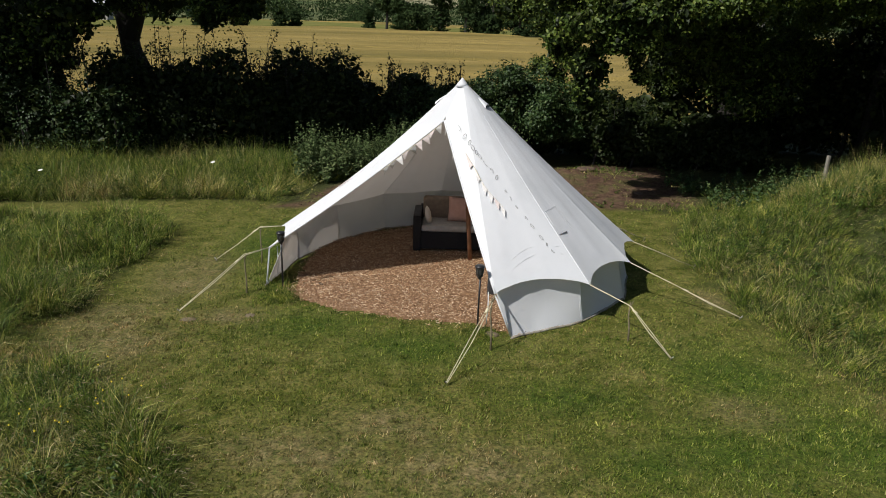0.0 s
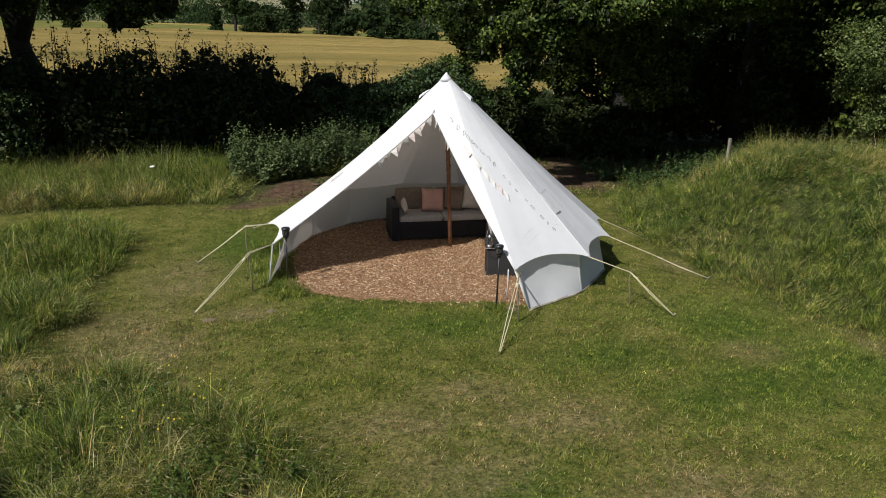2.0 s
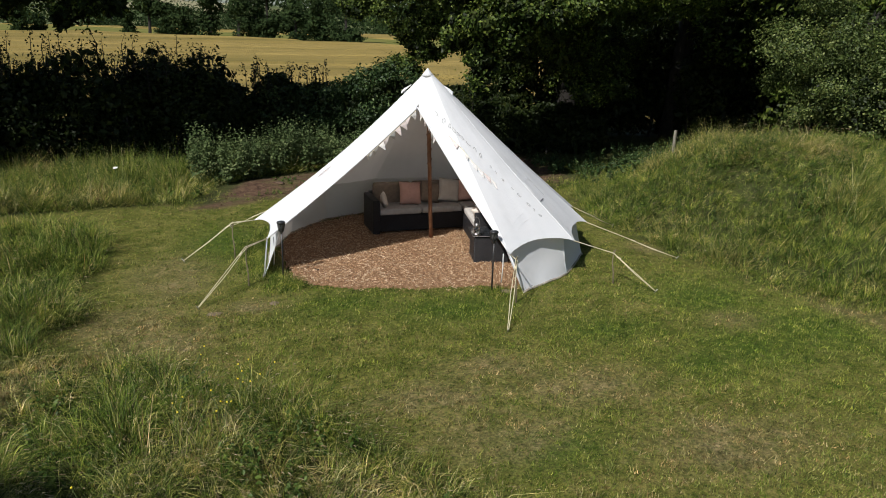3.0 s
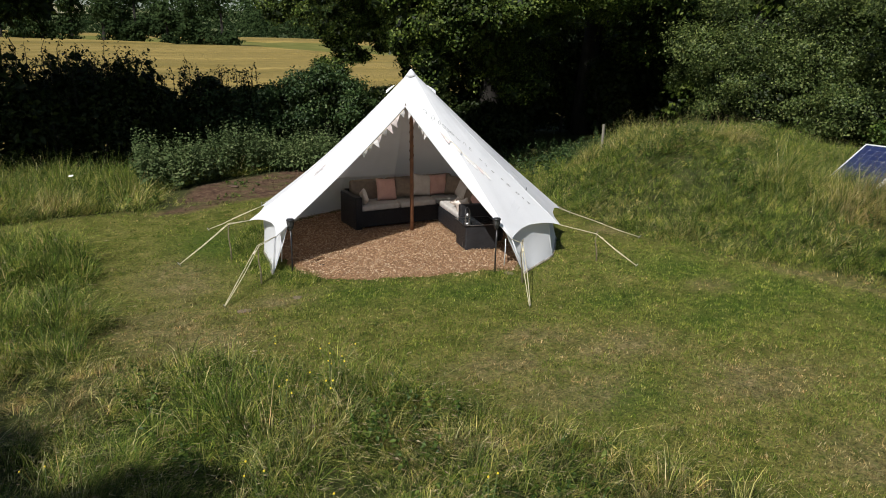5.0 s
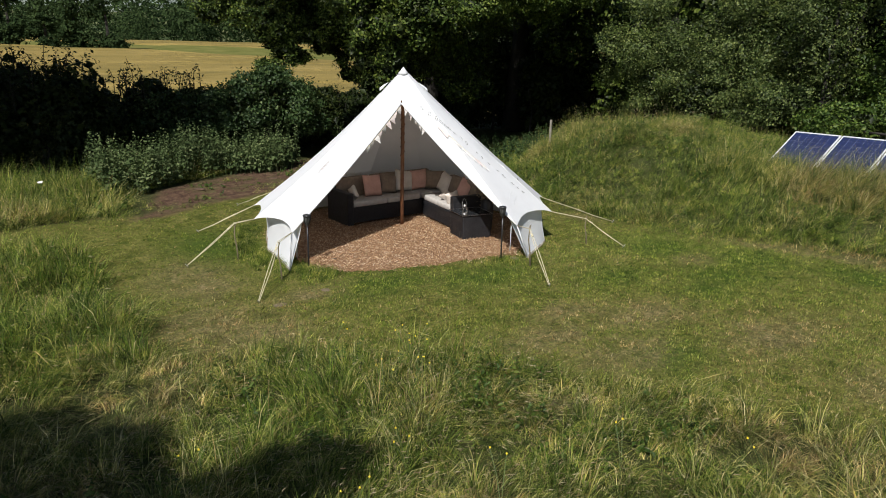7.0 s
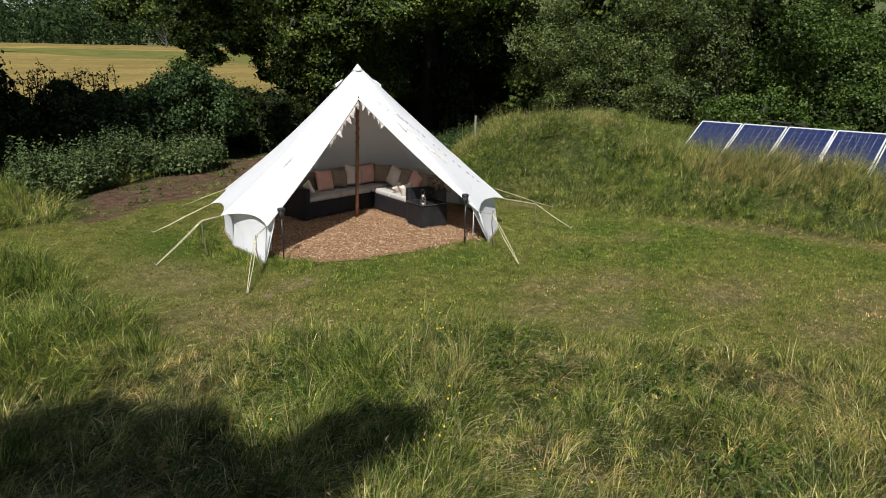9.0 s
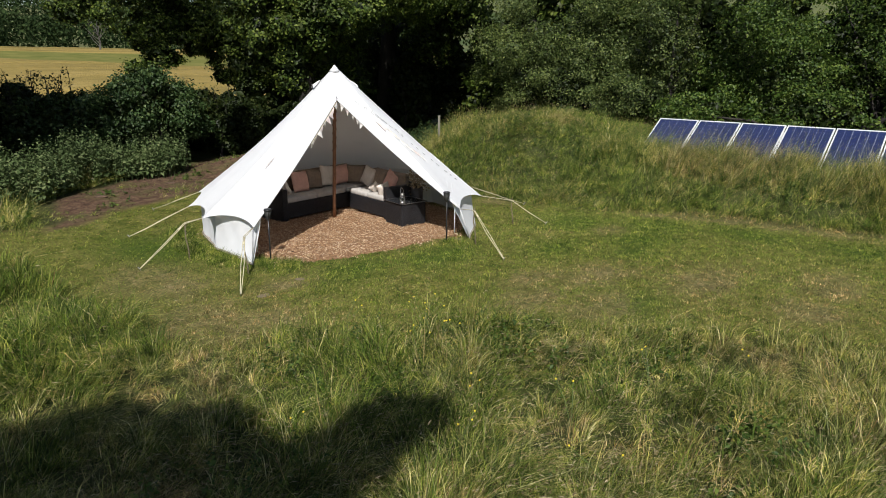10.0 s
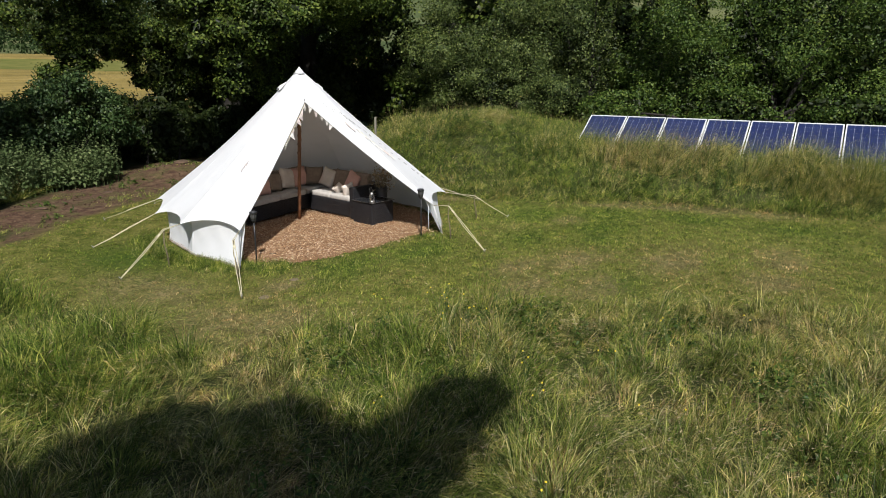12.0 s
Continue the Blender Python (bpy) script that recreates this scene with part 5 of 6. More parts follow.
for name, corner, other in (("front_flap", RC, LC), ("front_flap", LC, RC)):
    def flap(u, v, corner=corner):
        seam = roof_point(corner, corner, 0.012 + 0.985 * v, 0.0)
        top = APEX.lerp(D, min(1, v / 0.22))
        if v <= 0.22:
            edge = top
        else:
            w = (v - 0.22) / 0.78
            edge = D.lerp(corner, w) + Vector((0, 0, -0.05 * math.sin(math.pi * w)))
        p = seam.lerp(edge, u)
        return p + (seam - edge) * 0.0
    patch(name, flap, 10, 30, CANVAS)
    bm = bmesh.new()
    tube(bm, [flap(1.0, 0.22 + 0.78 * k / 16) for k in range(17)], 0.014, 6)
    tent_part("door_hem", bm, CANVAS)
# standing edges of the front walls
for corner, low in ((RC, foot(0)), (LC, foot(11))):
    bm = bmesh.new()
    tube(bm, [corner + Vector((0, 0, -0.01)), corner.lerp(low, 0.5), low], 0.012, 6)
    tent_part("wall_hem", bm, CANVAS)

bm = bmesh.new()
lathe(bm, [(0.004, 0.022), (0.014, 0.014), (0.034, -0.012), (0.072, -0.060), (0.110, -0.104)], Matrix.Translation(APEX + Vector((0, 0, 0.003))), 24)
tent_part("cap", bm, CANVAS, "reinforced canvas cap")


def vent(az):
    """A small canvas hood over a mesh opening near the apex."""
    d = Vector((math.cos(radians(az)), math.sin(radians(az)), 0))
    side = Vector((-d.y, d.x, 0))
    def on(out, across, lift):
        return APEX + d * out + side * across + Vector((0, 0, -out * 0.92 + lift))
    bm = bmesh.new()
    rows = []
    for k, (out, half, rise) in enumerate(((0.27, 0.012, 0.006), (0.32, 0.045, 0.026), (0.37, 0.066, 0.044), (0.42, 0.078, 0.052))):
        rows.append([bm.verts.new(on(out, half * math.sin(math.pi * (q / 8 - 0.5)), rise * math.cos(math.pi * (q / 8 - 0.5)) + 0.002)) for q in range(9)])
    for a, b in zip(rows, rows[1:]):
        for q in range(8):
            bm.faces.new((a[q], a[q + 1], b[q + 1], b[q]))
    hood = tent_part("vent_hood", bm, CANVAS, "", True, 0.003)
    bm = bmesh.new()
    arc = [on(0.415, 0.070 * math.sin(math.pi * (q / 8 - 0.5)), 0.045 * math.cos(math.pi * (q / 8 - 0.5))) for q in range(9)]
    front = [bm.verts.new(v) for v in arc]
    back = [bm.verts.new(v - d * 0.008) for v in arc]
    bm.faces.new(front)
    bm.faces.new(back[::-1])
    for q in range(9):
        bm.faces.new((front[q], front[(q + 1) % 9], back[(q + 1) % 9], back[q]))
    part("vent_mesh", bm, MESHGREY, hood, "grey mesh vent").matrix_parent_inverse = Matrix()


for az in (-26.0, 62.0, 150.0):
    vent(az)

bm = bmesh.new()
POLE_FOOT = Vector((0.42, 11.05, 0.0))
POLE_TOP = APEX - Vector((0, 0, 0.02))
tube(bm, [POLE_FOOT.lerp(POLE_TOP, k / 6) for k in range(7)], [0.036, 0.035, 0.034, 0.034, 0.033, 0.032, 0.03], 12)
tent_part("pole", bm, POLE_WOOD, "reddish brown wooden centre pole")
bm = bmesh.new()
tube(bm, [POLE_FOOT.lerp(POLE_TOP, 0.45 + 0.5 * k / 90) + Vector((0.038 * math.cos(k * 0.62), 0.038 * math.sin(k * 0.62), 0)) for k in range(91)], 0.007, 5)
tent_part("pole_cord", bm, simple("brown_cord", (0.10, 0.05, 0.028), (0.17, 0.085, 0.05), 40, 0.8), "cord wound round the pole")

PEGS = [(0.06, 6.76), (2.69, 7.54), (4.03, 8.88), (4.1, 11.0), (3.7, 12.6), (2.8, 13.8), (1.5, 14.6), (0.0, 14.8), (-1.52, 14.4), (-2.95, 12.7), (-3.74, 10.93), (-3.52, 8.69)]
PROP = {0: (0.57, 7.72, 0.60), 1: (2.30, 8.08, 0.46), 11: (-2.84, 9.48, 0.52), 10: (-2.97, 10.84, 0.55)}
for i, (px, py) in enumerate(PEGS):
    a = rim(i)
    z = float(height(px, py))
    peg = Vector((px, py, z + 0.03))
    via = Vector(PROP[i]) if i in PROP else a.lerp(peg, 0.5)
    for side in (-1, 1):
        bm = bmesh.new()
        s = (peg - a).cross(Vector((0, 0, 1))).normalized() * 0.022 * side
        mid = a.lerp(peg, 0.45) if i not in PROP else via
        tube(bm, [a + s * 0.2, mid + s * 0.5 + Vector((0, 0, 0.005 * side)), mid.lerp(peg, 0.5) + s + Vector((0, 0, -0.012)), peg + s * 0.3], 0.0052, 6)
        rope = tent_part("guy_rope", bm, ROPE)
    bm = bmesh.new()
    m = Matrix.Translation(mid.lerp(peg, 0.12)) @ (peg - a).to_track_quat("X", "Z").to_matrix().to_4x4()
    box(bm, (0.07, 0.03, 0.018), m, 0.006)
    part("rope_slider", bm, ROPE, rope)
    bm = bmesh.new()
    back = (a - peg)
    back.z = 0
    back.normalize()
    tube(bm, [peg - back * 0.03 + Vector((0, 0, 0.03)), peg + Vector((0, 0, -0.01)), peg + back * 0.05 + Vector((0, 0, -0.14))], 0.007, 6)
    tent_part("peg", bm, STEEL)
# tie cords that hang at the open front corners
for corner in (RC, LC):
    bm = bmesh.new()
    q = corner + Vector((0.10 if corner is LC else -0.08, 0.06, 0))
    tube(bm, [q, q + Vector((0.005, 0.005, -0.2)), q + Vector((-0.01, 0.0, -0.42))], 0.007, 6)
    tent_part("tie_cord", bm, CANVAS)
tagged(tent, "white canvas bell tent with its front open", "tent")

for k, (x, y, z) in PROP.items():
    st = thing("support_stick", (x, y, float(height(x, y))))
    bm = bmesh.new()
    r = 0.011
    tube(bm, [(0.01, -0.04, -0.08), (0.012, -0.015, z * 0.35), (-0.006, 0.01, z * 0.7), (0, 0, z + 0.05)], [r * 1.2, r, r * 0.9, r * 0.7], 7)
    part("shaft", bm, STICK_WOOD, st, smooth=True)
    bm = bmesh.new()
    tube(bm, [(0, 0, z - 0.02), (0.025, 0.01, z + 0.03), (0.035, 0.015, z + 0.06)], [0.007, 0.006, 0.004], 6)
    part("fork", bm, STICK_WOOD, st, smooth=True)
    tagged(st, "forked hazel stick propping up a guy rope", "stick", "guy rope props")

# ---- wood chip floor ----
bx, by = np.meshgrid(np.arange(-2.8, 3.2, 0.06), np.arange(7.9, 13.5, 0.06))
bd = inside(FLOOR, bx, by) - 0.06 + 0.06 * wob(bx, by, 9)
bz = np.where(bd > -0.05, 0.03 + 0.012 * wob(bx, by, 8.0) + 0.008 * wob(bx, by, 19.0), -0.06)
w = bx.shape[1]
qi = (np.arange(bx.shape[0] - 1)[:, None] * w + np.arange(w - 1)[None]).ravel()
okq = (bd.ravel()[qi] > -0.12)
qi = qi[okq]
bed = tris("chip_floor", np.stack([bx.ravel(), by.ravel(), bz.ravel()], 1), np.concatenate([np.stack([qi, qi + 1, qi + w + 1], 1), np.stack([qi, qi + w + 1, qi + w], 1)]), CHIPBED)
tagged(bed, "loose brown wood chip floor of the tent", "floor", kind="structure")
n = 76000
cx_, cy_ = rng.uniform(-2.7, 3.0, n), rng.uniform(8.0, 13.4, n)
kd = inside(FLOOR, cx_, cy_) + 0.05 * wob(cx_, cy_, 9) + rng.normal(0, 0.07, n) + np.where(rng.random(n) < 0.06, 0.2, 0) * (cy_ < 9.6) > 0
cx_, cy_ = cx_[kd], cy_[kd]
n = len(cx_)
cz_ = 0.034 + 0.012 * wob(cx_, cy_, 8.0) + 0.006 * wob(cx_, cy_, 19.0) + rng.uniform(-0.004, 0.02, n)
ca = rng.uniform(0, 2 * math.pi, n)
tilt = rng.normal(0, 0.3, n)
ln, wd, th = 0.004 + 0.023 * rng.random(n) ** 2.4, rng.uniform(0.0018, 0.0055, n), rng.uniform(0.002, 0.004, n)
e1 = np.stack([np.cos(ca) * np.cos(tilt), np.sin(ca) * np.cos(tilt), np.sin(tilt)], 1)
e2 = np.stack([-np.sin(ca), np.cos(ca), rng.normal(0, 0.35, n)], 1)
e3 = np.cross(e1, e2)
ctr = np.stack([cx_, cy_, cz_], 1)
cv = np.stack([ctr + sx * e1 * ln[:, None] + sy * e2 * wd[:, None] + (th[:, None] if sz else 0) * e3 for sz in (0, 1) for sx, sy in ((-1, -1), (1, -0.6), (1.1, 0.7), (-0.8, 1))], 1).reshape(-1, 3)
o = np.arange(n)[:, None] * 8
cf = np.concatenate([o + np.array([t]) for t in ((4, 5, 6), (4, 6, 7), (0, 1, 5), (0, 5, 4))])
tagged(tris("wood_chips", cv, cf, CHIPS), "loose pale and reddish wood chips", "wood chips", kind="stuff")

# ---- things in the tent ----


def wicker_box(name, size, at, parent, rz=0.0):
    bm = bmesh.new()
    box(bm, size, pose(*at, 0, 0, rz), 0.02, 2)
    return part(name, bm, WICKER, parent)


def pad(name, size, at, mat, parent, rz=0.0, label=""):
    bm = bmesh.new()
    box(bm, size, pose(*at, 0, 0, rz), min(size) * 0.42, 4)
    return part(name, bm, mat, parent, label, True)


FLOOR_Z = 0.035
sofa = thing("corner_sofa", (-0.50, 11.42, FLOOR_Z), 0)
wicker_box("base", (2.42, 0.76, 0.30), (1.29, 0.40, 0.19), sofa)
wicker_box("armrest", (0.13, 0.80, 0.62), (0.02, 0.40, 0.31), sofa)
wicker_box("backrest", (2.45, 0.12, 0.64), (1.28, 0.80, 0.32), sofa)
for k in range(2):
    pad("seat_cushion", (0.78, 0.66, 0.11), (0.48 + k * 0.79, 0.36, 0.39), SEATGREY, sofa, label="grey seat cushion")
pad("seat_cushion", (0.70, 0.66, 0.11), (2.05, 0.36, 0.39), SEATGREY, sofa, label="grey seat cushion")
for k in range(3):
    pad("back_cushion", (0.72, 0.15, 0.40), (0.46 + k * 0.74, 0.66, 0.62), BROWN, sofa, label="taupe back cushion")
tagged(sofa, "dark wicker corner sofa with grey seat and taupe back cushions", "sofa")
end = thing("sofa_end_section", (1.12, 11.36, FLOOR_Z), -11)
wicker_box("base", (0.74, 1.24, 0.30), (0.38, -0.64, 0.19), end)
wicker_box("backrest", (0.12, 1.24, 0.64), (0.78, -0.62, 0.32), end)
wicker_box("armrest", (0.84, 0.12, 0.64), (0.42, -1.30, 0.32), end)
for k in range(2):
    pad("seat_cushion", (0.64, 0.58, 0.11), (0.34, -0.32 - k * 0.60, 0.39), SEATGREY, end, label="grey seat cushion")
    pad("back_cushion", (0.15, 0.56, 0.40), (0.64, -0.32 - k * 0.58, 0.62), BROWN, end, label="taupe back cushion")
tagged(end, "dark wicker sofa end section with grey seat cushions", "sofa")


def pillow(size, mat, at, rx, ry, rz, label):
    """A scatter cushion, plump in the middle and pinched at its corners."""
    bm, n, h = bmesh.new(), 10, size / 2
    grid = {}
    for side in (1, -1):
        for i in range(n + 1):
            for j in range(n + 1):
                u, v = 2 * i / n - 1, 2 * j / n - 1
                rim_ = i in (0, n) or j in (0, n)
                if rim_ and side == -1:
                    continue
                fat = 0.0 if rim_ else side * size * 0.17 * ((1 - u ** 4) * (1 - v ** 4)) ** 0.5
                pull = 1 - 0.07 * (1 - u * u) * (v * v) - 0.0
                pull2 = 1 - 0.07 * (1 - v * v) * (u * u)
                grid[side, i, j] = bm.verts.new((u * h * pull2, fat + 0.006 * math.sin(5 * u + 3 * v), v * h * pull))
    for side in (1, -1):
        for i in range(n):
            for j in range(n):
                q = [grid.get((side, a, b), grid.get((1, a, b))) for a, b in ((i, j), (i + 1, j), (i + 1, j + 1), (i, j + 1))]
                bm.faces.new(q if side == 1 else q[::-1])
    ob = part("cushion", bm, mat, smooth=True)
    ob.matrix_world = pose(*at, rx, ry, rz)
    return tagged(ob, label, "cushion", "sofa cushions")


pillow(0.43, PINK, (0.25, 11.83, 0.68), -18, 4, 3, "blush pink cushion leaning on the sofa back")
pillow(0.40, BROWN, (0.64, 11.86, 0.68), -18, 8, -4, "taupe cushion leaning on the sofa back")
pillow(0.44, CREAM, (1.02, 11.86, 0.70), -16, 10, 4, "cream cushion leaning on the sofa back")
pillow(0.41, PINK, (1.38, 11.84, 0.69), -18, -4, -12, "blush pink cushion in the sofa corner")
pillow(0.40, BROWN, (1.62, 11.62, 0.69), -16, 0, -58, "taupe cushion in the sofa corner")
pillow(0.41, CREAM, (1.60, 11.22, 0.68), -20, 14, -98, "cream cushion leaning on the end section")
pillow(0.40, BROWN, (1.58, 10.86, 0.68), -18, 6, -100, "taupe cushion leaning on the end section")
pillow(0.38, PINK, (1.50, 10.50, 0.68), -18, 20, -104, "blush pink cushion by the wicker arm")
pillow(0.27, CREAM, (-0.30, 11.62, 0.62), -14, 30, 84, "small pale cushion against the sofa arm")
pillow(0.26, CREAM, (1.06, 10.30, 0.60), -20, 18, 150, "small cream cushion against the wicker arm")
pillow(0.22, CREAM, (1.16, 10.62, 0.58), -40, 40, 120, "small cream cushion lying on the seat")

table = thing("wicker_table", (0.95, 9.62, FLOOR_Z), -13)
wicker_box("body", (0.56, 0.54, 0.42), (0, 0, 0.21), table)
bm = bmesh.new()
box(bm, (0.60, 0.58, 0.012), pose(0, 0, 0.432), 0.004, 1)
part("glass_top", bm, simple("smoked_glass", (0.02, 0.022, 0.025), (0.03, 0.032, 0.036), 4, 0.08), table, "smoked glass top")
bm = bmesh.new()
tube(bm, [(-0.302, -0.292, 0.437), (0.302, -0.292, 0.437), (0.302, 0.292, 0.437), (-0.302, 0.292, 0.437), (-0.302, -0.292, 0.437)], 0.004, 5)
part("edge_trim", bm, STEEL, table, "pale metal edge")
bm = bmesh.new()
box(bm, (0.012, 0.06, 0.09), pose(-0.285, -0.16, 0.09), 0.004, 1)
part("handle", bm, BLACK, table)
tagged(table, "square dark wicker side table with glass top", "table")

lan = thing("lantern", (0.66, 9.44, FLOOR_Z + 0.438))
for nm, prof, mt in (("base", [(0.045, 0.0), (0.052, 0.008), (0.052, 0.03), (0.044, 0.045), (0.036, 0.05)], STEEL),
                     ("glass", [(0.036, 0.05), (0.046, 0.075), (0.046, 0.12), (0.034, 0.15)], GLASS),
                     ("top", [(0.036, 0.15), (0.04, 0.16), (0.03, 0.185), (0.018, 0.20), (0.012, 0.205)], STEEL)):
    bm = bmesh.new()
    lathe(bm, prof, Matrix(), 20)
    part(nm, bm, mt, lan, smooth=True)
bm = bmesh.new()
tube(bm, [(0.05 * math.cos(a), 0.02 * math.sin(a), 0.17 + 0.13 * math.sin(a)) for a in (math.pi * k / 12 for k in range(13))], 0.004, 6)
part("handle", bm, STEEL, lan)
for a in (0.4, 1.97, 3.54, 5.11):
    bm = bmesh.new()
    tube(bm, [(0.05 * math.cos(a), 0.05 * math.sin(a), 0.04), (0.052 * math.cos(a), 0.052 * math.sin(a), 0.10), (0.04 * math.cos(a), 0.04 * math.sin(a), 0.155)], 0.003, 5)
    part("wire", bm, STEEL, lan)
tagged(lan, "small silver storm lantern standing on the side table", "lantern")

vase = thing("dried_plant", (1.48, 9.78, FLOOR_Z))
bm = bmesh.new()
lathe(bm, [(0.09, 0.0), (0.10, 0.02), (0.115, 0.3), (0.12, 0.6), (0.11, 0.6), (0.10, 0.3), (0.09, 0.05)], Matrix(), 18)
part("pot", bm, BLACK, vase, "tall dark pot", True)
c = rng.normal(0, 1, (420, 3)) * np.array([0.10, 0.10, 0.11]) + np.array([0, 0, 0.76])
v, f = leaf_arrays(c, rng.normal(size=c.shape), 0.055 * rng.uniform(0.5, 1.3, len(c)))
tris("leaves", v, f, simple("dried_leaf", (0.20, 0.15, 0.09), (0.36, 0.29, 0.19), 30, 0.9), vase)
tagged(vase, "dry brown foliage in a tall dark pot", "plant")

# torches by the door


def torch(x, y, lean):
    t = thing("garden_torch", (x, y, float(height(x, y))))
    bm = bmesh.new()
    tube(bm, [(0, 0, -0.1), (0.002, 0, 0.4), (lean * 0.01, 0, 0.72)], 0.0125, 10)
    part("pole", bm, BLACK, t, smooth=True)
    bm = bmesh.new()
    lathe(bm, [(0.012, 0.70), (0.022, 0.715), (0.034, 0.735), (0.040, 0.745), (0.040, 0.75)], Matrix(), 16)
    part("cup", bm, BLACK, t, smooth=True)
    bm = bmesh.new()
    lathe(bm, [(0.034, 0.75), (0.044, 0.79), (0.050, 0.845), (0.048, 0.85)], Matrix(), 16)
    part("lamp_glass", bm, simple("smoked_plastic", (0.05, 0.05, 0.05), (0.08, 0.08, 0.08), 10, 0.2), t, smooth=True)
    for k in range(8):
        a = k * math.pi / 4
        b = a + 0.5
        bm = bmesh.new()
        tube(bm, [(0.037 * math.cos(a), 0.037 * math.sin(a), 0.745), (0.05 * math.cos((a + b) / 2), 0.05 * math.sin((a + b) / 2), 0.80), (0.055 * math.cos(b), 0.055 * math.sin(b), 0.852)], 0.004, 5)
        part("cage_bar", bm, BLACK, t)
    bm = bmesh.new()
    lathe(bm, [(0.056, 0.848), (0.062, 0.856), (0.062, 0.872), (0.05, 0.884), (0.02, 0.89)], Matrix(), 18)
    part("solar_cap", bm, BLACK, t, smooth=True)
    return tagged(t, "black solar garden torch on a stake by the tent door", "torch", "garden torches")


torch(-2.33, 9.55, 0)
torch(0.44, 8.22, 1)

# ---- bunting and cords on the canvas ----


def on_front(s, u, lift=0.012):
    """A place on the front canvas: u from the right front seam, negative towards the doorway."""
    if u >= 0:
        p = roof_point(RC, rim(1), s, u)
    else:
        p = APEX.lerp(RC, s).lerp(APEX.lerp(LC, s), -0.43 * u)
        p.z -= 0.05 * math.sin(math.pi * s) * (1 - 0.15 * s)
    n = (rim(1) - APEX).cross(RC - APEX).normalized()
    return p + (n if n.z > 0 else -n) * lift


def along(stops, k):
    k = min(max(k, 0), 0.9999) * (len(stops) - 1)
    i = int(k)
    return [a + (b - a) * (k - i) for a, b in zip(stops[i], stops[i + 1])]


def flag(p, q, drop, mat, parent, inv):
    """A pennant that hangs between p and q towards drop."""
    bm = bmesh.new()
    mid = (p + q) / 2
    pts = [p, q, mid + drop]
    n = (q - p).cross(drop).normalized() * 0.004
    lo = [bm.verts.new(v - n) for v in (*pts, (p + mid + drop) / 2 + n * 3)]
    hi = [bm.verts.new(v + n) for v in (*pts, (p + mid + drop) / 2 + n * 3)]
    for tri_ in ((0, 1, 3), (1, 2, 3)):
        bm.faces.new([hi[t] for t in tri_])
        bm.faces.new([lo[t] for t in reversed(tri_)])
    for a, b in ((0, 1), (1, 2), (2, 3), (3, 0)):
        bm.faces.new((lo[a], lo[b], hi[b], hi[a]))
    part("flag", bm, mat, parent).matrix_parent_inverse = inv


def bunting(path, count, drop, label, cord=0.004, lengths=0.135, twist=0.0):
    at0 = path(0)
    root = thing("bunting", at0)
    inv = Matrix.Translation(-at0)
    bm = bmesh.new()
    tube(bm, [path(k / 24) for k in range(25)], cord, 5)
    part("cord", bm, ROPE, root).matrix_parent_inverse = inv
    for i in range(count):
        a, b = path((i + 0.03) / count), path((i + 0.97) / count)
        d = drop((i + 0.5) / count) - (a + b) / 2 if callable(drop) else Vector(drop) * lengths * random.uniform(0.85, 1.15) + Vector((random.uniform(-1, 1), random.uniform(-1, 1), 0)) * twist
        flag(a, b, d, random.choice((FLAG, FLAG, FLAGPINK)), root, inv)
    return tagged(root, label, "bunting")


def edge_path(corner, far):
    def f(k):
        w = 0.015 + far * k
        p = D.lerp(corner, w)
        p.z -= 0.05 * math.sin(math.pi * w) + 0.02
        return p + Vector((0.0, -0.025, 0.0))
    return f


bunting(edge_path(LC, 0.34), 9, (0.22, 0.1, -1.0), "faded cloth bunting hanging along the door edge", lengths=0.105, twist=0.05)
bunting(edge_path(RC, 0.20), 5, (-0.05, 0.05, -1.0), "faded cloth bunting hanging at the top of the doorway", lengths=0.115, twist=0.035)
FLAG_LINE = [(0.38, -0.22), (0.45, -0.02), (0.53, 0.10), (0.575, 0.20), (0.615, 0.30), (0.655, 0.37)]
def below_front(k):
    s_, u_ = along(FLAG_LINE, k)
    return on_front(s_ + 0.045, u_ - 0.01, 0.026)


bunting(lambda k: on_front(*along(FLAG_LINE, k), 0.022), 6, below_front, "cloth bunting lying flat on the canvas roof", lengths=0.16)
LOOP_LINE = [(0.244, -0.50), (0.32, -0.09), (0.36, 0.04), (0.42, 0.25), (0.51, 0.45), (0.62, 0.56), (0.71, 0.68), (0.79, 0.75), (0.875, 0.83)]
loops = thing("festoon_cord", on_front(*LOOP_LINE[0]))
LOOP_INV = Matrix.Translation(-on_front(*LOOP_LINE[0]))
CORD = simple("grey_cord", (0.20, 0.20, 0.20), (0.32, 0.31, 0.30), 40, 0.8)
